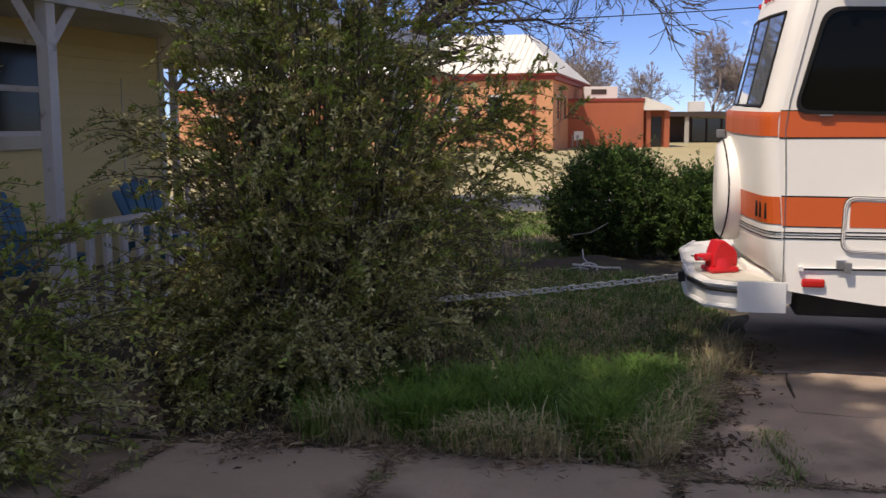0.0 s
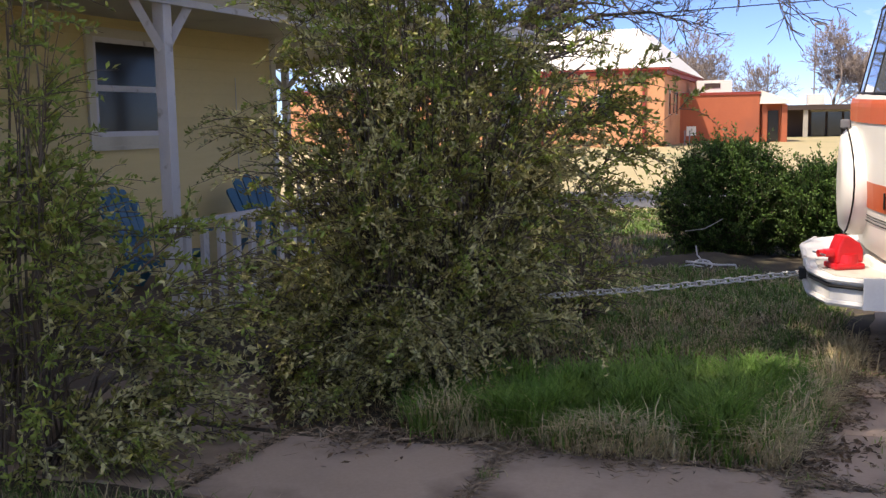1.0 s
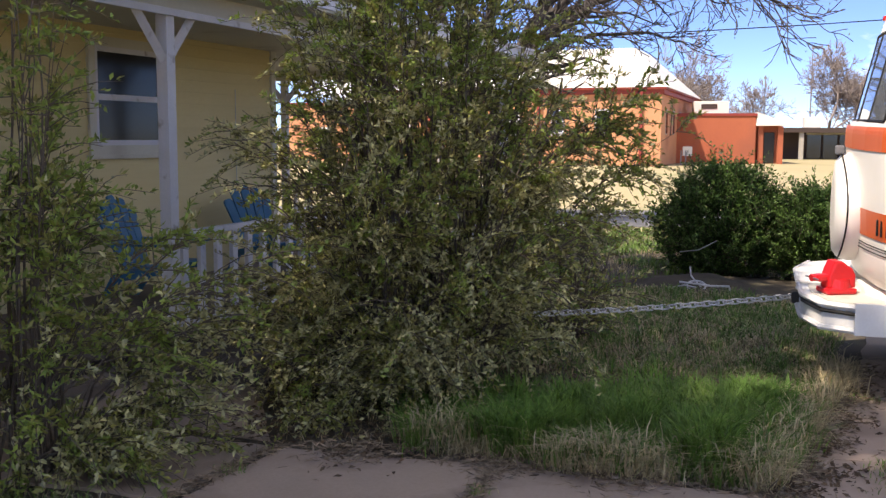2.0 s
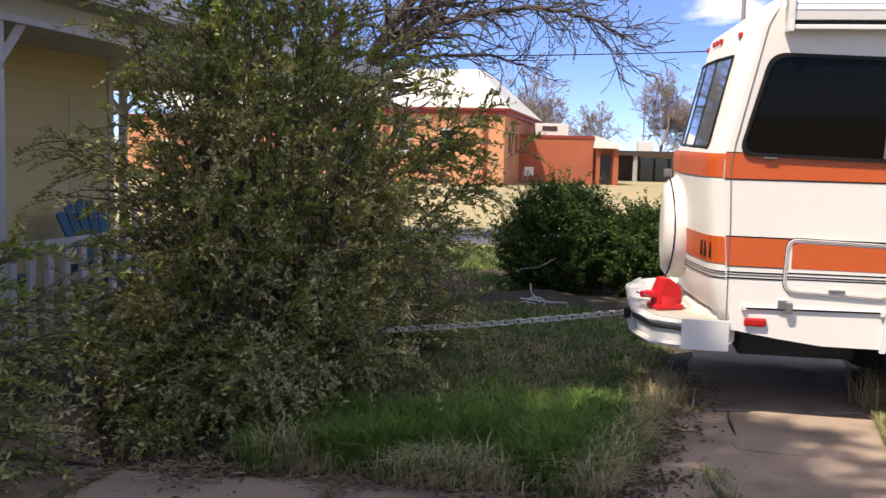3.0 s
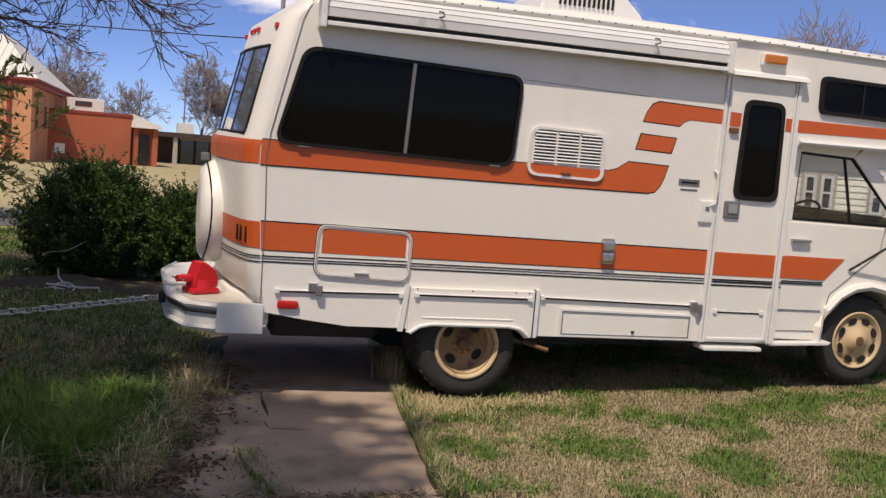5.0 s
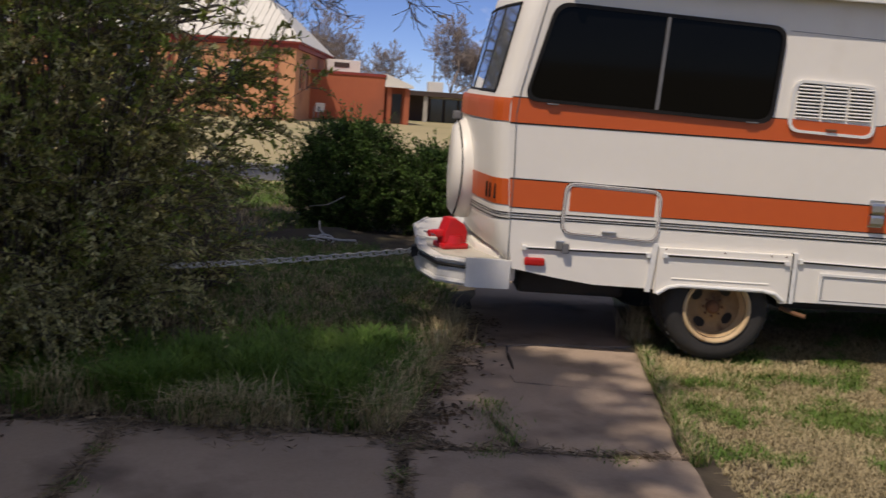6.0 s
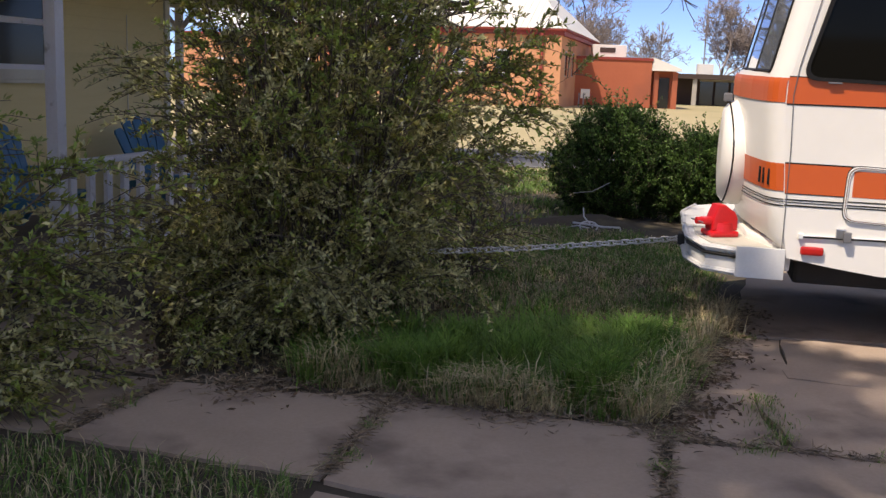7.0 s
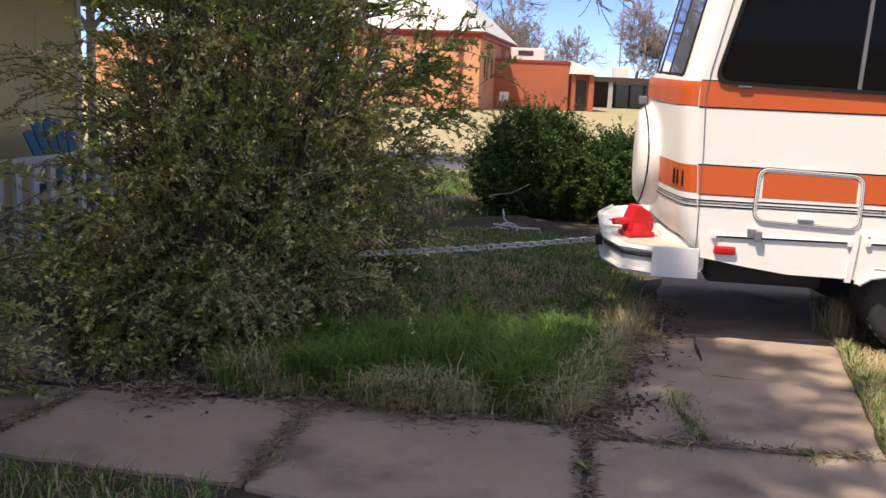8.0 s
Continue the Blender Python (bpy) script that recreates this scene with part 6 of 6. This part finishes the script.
back_bed = [(-0.5, 7.0), (2.0, 7.0), (2.6, 9.5), (2.0, 11.0), (0.2, 11.0)]
tp, ta = tufts(back_bed, 520, 22, 0.06)
grass("green_grass", "scattered dull clumps of grass under the chain", tp, 0.12, 0.008, 1.1, GRASS, ta)
tp, ta = tufts(back_bed, 680, 26, 0.06)
grass("dry_grass", "matted dull straw under the chain", tp, 0.10, 0.007, 1.4, DRY_GRASS, ta)
tp, ta = tufts([(-0.5, 5.1), (-0.2, 5.0), (1.1, 4.7), (1.7, 5.6), (2.2, 7.4), (1.7, 7.4), (1.2, 5.9), (0.4, 5.25), (-0.4, 5.4)], 75, 40, 0.05)
grass("dry_grass", "matted straw-coloured clumps along the slabs", tp, 0.12, 0.005, 1.3, DRY_GRASS, ta)


straw = tuft_field([(0.1, 4.94), (0.26, 4.90), (0.42, 4.95), (0.56, 4.87), (0.33, 5.03), (1.0, 4.80), (1.1, 4.95), (1.2, 5.25), (1.32, 5.5), (1.5, 5.75), (1.72, 6.25), (1.92, 6.65), (2.05, 7.0), (-0.42, 5.2), (-0.6, 5.3)], 380, [0.15, 0.2, 0.17, 0.18, 0.2, 0.12, 0.13, 0.14, 0.14, 0.16, 0.18, 0.18, 0.2, 0.16, 0.16])
straw = free_of_slabs(straw)
grass("dry_grass", "straw-coloured dry grass tufts along the walk", straw, rng.uniform(0.10, 0.28, len(straw)), 0.006, 1.2, STRAW_PALE)
green = tuft_field([(0.76, 4.98), (0.86, 5.12), (0.92, 5.3), (0.8, 5.25), (1.05, 5.5), (1.12, 5.75), (1.25, 6.0), (-0.14, 5.15), (-0.25, 5.25), (0.0, 5.3), (0.4, 5.4), (0.55, 5.65), (0.2, 5.75)], 520, [0.15, 0.17, 0.17, 0.18, 0.17, 0.18, 0.18, 0.13, 0.13, 0.14, 0.2, 0.25, 0.25])
grass("green_grass", "bright green grass clumps in the bed", free_of_slabs(green), 0.27, 0.009, 0.85, LUSH)
crack = tuft_field([(1.66, 4.55), (1.69, 4.75), (1.72, 4.95), (1.76, 5.12), (1.1, 4.5), (1.5, 4.38), (2.1, 4.25), (0.98, 4.1), (-0.3, 4.5), (-0.38, 4.1), (-1.55, 4.7), (2.0, 6.5)], 150, [0.1, 0.14, 0.14, 0.12, 0.1, 0.12, 0.12, 0.06, 0.06, 0.1, 0.08, 0.12])
grass("crack_grass", "short grass growing in the slab joints", crack[::2], 0.06, 0.005, 1.0, LUSH)
grass("crack_grass", "dry grass growing in the slab joints", crack[1::2], 0.06, 0.005, 1.1, DRY_GRASS)
near_left = scatter([(-2.6, 4.3), (-1.75, 4.15), (-0.5, 3.82), (-0.8, 3.0), (-2.6, 3.0)], 7000)
grass("green_grass", "weedy grass at the near edge of the walk", near_left[::2], 0.10, 0.007, 1.0, GRASS)
grass("dry_grass", "dry weeds at the near edge of the walk", near_left[1::3], 0.11, 0.005, 1.1, DRY_GRASS)
edge_t = rng.uniform(0, 1, 2600)
edge = np.c_[2.46 + 0.80 * edge_t + np.abs(rng.normal(0, 0.05, 2600)), 4.15 + 2.3 * edge_t]
grass("green_grass", "taller grass along the driveway edge", edge[::2], 0.11, 0.006, 0.9, GRASS)
grass("dry_grass", "dry grass along the driveway edge", edge[1::2], 0.12, 0.005, 1.0, DRY_GRASS)
wheel_straw = tuft_field([(3.35, 5.85), (3.5, 5.8), (3.65, 5.76), (3.8, 5.75), (3.95, 5.72), (3.3, 6.0), (3.2, 5.75), (3.45, 5.6)], 170, [0.14, 0.12, 0.12, 0.12, 0.14, 0.14, 0.16, 0.2])
grass("dry_grass", "matted straw round the rear wheel", wheel_straw, 0.10, 0.005, 1.5, STRAW_PALE)
tall = tuft_field([(3.3, 6.5), (3.36, 6.7)], 90, [0.1, 0.12])
grass("dry_grass", "tall weed stalks at the slab corner", tall, 0.3, 0.005, 0.7, DRY_GRASS)
lawn = scatter([(2.45, 3.6), (3.3, 6.5), (4.6, 9.5), (9.5, 9.5), (9.5, 2.4), (2.2, 2.4)], 270000)
k = patch(lawn, 1.7, 9.0) + 0.5 * patch(lawn, 5.0, 4.0)
g = (k > 0.06) & (rng.uniform(size=len(lawn)) < 0.85)
grass("lawn_grass", "short green lawn grass beside the driveway", lawn[g], 0.065, 0.006, 1.2, GRASS)
d = (k <= 0.25) & (rng.uniform(size=len(lawn)) < 0.85)
grass("lawn_grass", "short straw-dry lawn grass beside the driveway", lawn[d], 0.05, 0.006, 1.4, DRY_GRASS)

yard = free_of_slabs(scatter([(-2.0, 9.0), (2.4, 9.0), (4.6, 12.0), (6.2, 18.6), (-2.0, 18.6)], 46000))
yard = yard[~((np.abs(yard[:, 0] - 1.8) < 1.1) & (np.abs(yard[:, 1] - 11.4) < 0.9))]
k = patch(yard, 0.9, 6.0)
grass("yard_grass", "dull green grass of the back yard", yard[k > -0.1], 0.10, 0.012, 1.0, GRASS)
grass("yard_grass", "straw-dry grass of the back yard", yard[(k < 0.15)][::2], 0.09, 0.010, 1.2, DRY_GRASS)
lit = np.concatenate([scatter([(-1.9, 6.2), (-1.4, 5.15), (-0.2, 4.9), (1.1, 4.6), (1.7, 5.6), (2.2, 7.4), (1.6, 9), (-1.5, 9)], 9000), tuft_field([(1.5, 5.5), (1.75, 6.0), (2.0, 6.6), (2.2, 7.2), (1.4, 5.0), (0.3, 4.95), (-0.9, 5.1), (-1.6, 5.4), (1.2, 4.7)], 190, [0.25, 0.25, 0.25, 0.3, 0.2, 0.3, 0.3, 0.4, 0.2])])
ah = rng.normal(0, 1, (len(lit), 3)) * np.array([1, 1, 0.15])
litter = new("leaf_litter", leaf_mesh("leaf_litter", np.c_[lit, rng.uniform(-0.005, 0.02, len(lit))], ah, 0.045, 0.02, LITTER, rng))
drift = tuft_field([(1.76, 6.8), (1.68, 6.0), (2.0, 7.0), (1.5, 5.55), (1.28, 5.0), (1.85, 6.4), (2.1, 7.3), (1.12, 4.56), (-0.2, 4.93), (0.4, 4.8), (-1.0, 5.05)]  , 420, [0.22, 0.2, 0.25, 0.2, 0.14, 0.22, 0.3, 0.2, 0.25, 0.3, 0.25])
joint = []
for a, b in (((-0.22, 4.92), (-0.46, 3.87)), ((1.1, 4.52), (0.85, 3.33)), ((1.11, 4.49), (2.47, 4.21)), ((-1.41, 5.1), (-1.71, 4.27)), ((-1.4, 5.12), (1.09, 4.62)), ((1.2, 4.85), (1.9, 6.5))):
    u = rng.uniform(0, 1, (420, 1))
    joint.append(np.array(a) * (1 - u) + np.array(b) * u + rng.normal(0, 0.018, (420, 2)))
drift = np.concatenate([drift] + joint)
dh = rng.normal(0, 1, (len(drift), 3)) * np.array([1, 1, 0.18])
dry_drift = new("leaf_litter", leaf_mesh("leaf_litter", np.c_[drift, rng.uniform(0.005, 0.028, len(drift))], dh, 0.07, 0.009, STRAW_LITTER, rng))
tagged(dry_drift, "drift of pale dead grass and twigs by the slabs", "leaf litter", kind="stuff")
tagged(litter, "fallen brown leaves and twigs along the slabs", "leaf litter", kind="stuff")

# ---- tow chain from the shrub to the bumper ----
chain = thing("tow_chain", "galvanised steel chain strung from the shrub to the bumper", "chain")
c0, c1 = Vector((-0.45, 7.35, 0.335)), Vector((1.88, 7.50, 0.515))
PITCH = 0.052
count = int((c1 - c0).length / PITCH)
link_bm = tube([(0.021 * math.cos(a) + (0.016 if math.cos(a) > 0 else -0.016), 0.021 * math.sin(a), 0) for a in [k * math.tau / 14 + 0.05 for k in range(14)]], 0.0065, 5, closed=True)
link_me = bpy.data.meshes.new("link")
link_bm.to_mesh(link_me)
link_bm.free()
link_me.materials.append(GALV)
way = (c1 - c0).to_track_quat("X", "Z").to_matrix().to_4x4()
for k in range(count):
    t = (k + 0.5) / count
    q = c0.lerp(c1, t) - Vector((0, 0, 0.08 * t * (1 - t)))
    ob = new("link", link_me)
    ob.parent = chain
    ob.matrix_local = Matrix.Translation(q) @ way @ Matrix.Rotation((k % 2) * math.pi / 2 + 0.35, 4, "X")

# ---- odds and ends by the hedge ----
frame_thing = thing("bent_pipe_frame", "bent white pipe frame lying on the soil by the hedge", "pipe frame", pose(1.7, 11.0, 0))
part("pipe", tube([(-0.25, 0, 0.10), (-0.05, 0, 0.08), (0.1, 0, 0.06), (0.28, 0, 0.06), (0.29, 0, 0.02), (0.29, 0, -0.02)], 0.012, 6), WHITE_PAINT, frame_thing)
part("pipe", tube([(-0.14, 0.02, 0.27), (-0.13, 0, 0.17), (-0.02, 0, 0.05)], 0.009, 6), WHITE_PAINT, frame_thing)
part("coil", tube([(-0.07 + 0.1 * math.cos(a), 0.05 * math.sin(a), 0.06 + 0.05 * math.sin(a)) for a in [k * math.tau / 16 for k in range(16)]], 0.010, 6, closed=True), WHITE_PAINT, frame_thing)
part("pipe", tube([(-0.4, 0.02, 0.02), (-0.2, -0.02, 0.07), (0.05, 0.0, 0.02)], 0.008, 6), WHITE_PAINT, frame_thing)
part("cord", tube([(-0.25, 0.1, 0.42), (-0.05, 0.05, 0.45), (0.15, 0.1, 0.55)], 0.006, 5), POLE, frame_thing)
mound_bm = bmesh.new()
bmesh.ops.create_grid(mound_bm, x_segments=24, y_segments=16, size=1)
for v in mound_bm.verts:
    r = math.hypot(v.co.x, v.co.y)
    v.co = Vector((v.co.x * 1.1, v.co.y * 0.8, max(0, 1 - r) * 0.16 + 0.05 * noise.noise(v.co * 4) * (r < 1) - 0.03))
mound_bm_ob = part("soil_mound", mound_bm, SOIL, None, smooth=True)
mound_bm_ob.matrix_world = pose(1.75, 11.5, 0)
tagged(mound_bm_ob, "dark heap of dug soil before the hedge", "soil")

# ---- overhead cables on their poles ----
utility = []
for x in (-34.0, 13.9, 62.0):
    up_ob = thing("utility_pole", "weathered wooden utility pole carrying cables", "pole", pose(x, 40.0, 0), group="utility poles")
    part("shaft", tube([(0, 0, -0.3), (0, 0, 9.8)], 0.13, 8, taper=0.09), POLE, up_ob)
    part("crossarm", box(-0.06, 0.06, -0.7, 0.7, 9.2, 9.35, 0.01), POLE, up_ob)
for z in (6.25, 9.35):
    pts = []
    for x0, x1 in ((-34.0, 13.9), (13.9, 62.0)):
        pts += [(x0 + (x1 - x0) * k / 12, 40.0, z - 3.2 * (k / 12) * (1 - k / 12)) for k in range(12)]
    pts.append((62.0, 40.0, z))
    tagged(part("overhead_cable", tube(pts, 0.022, 5), RV_BLACK), "thin black overhead cable across the street", "cable")
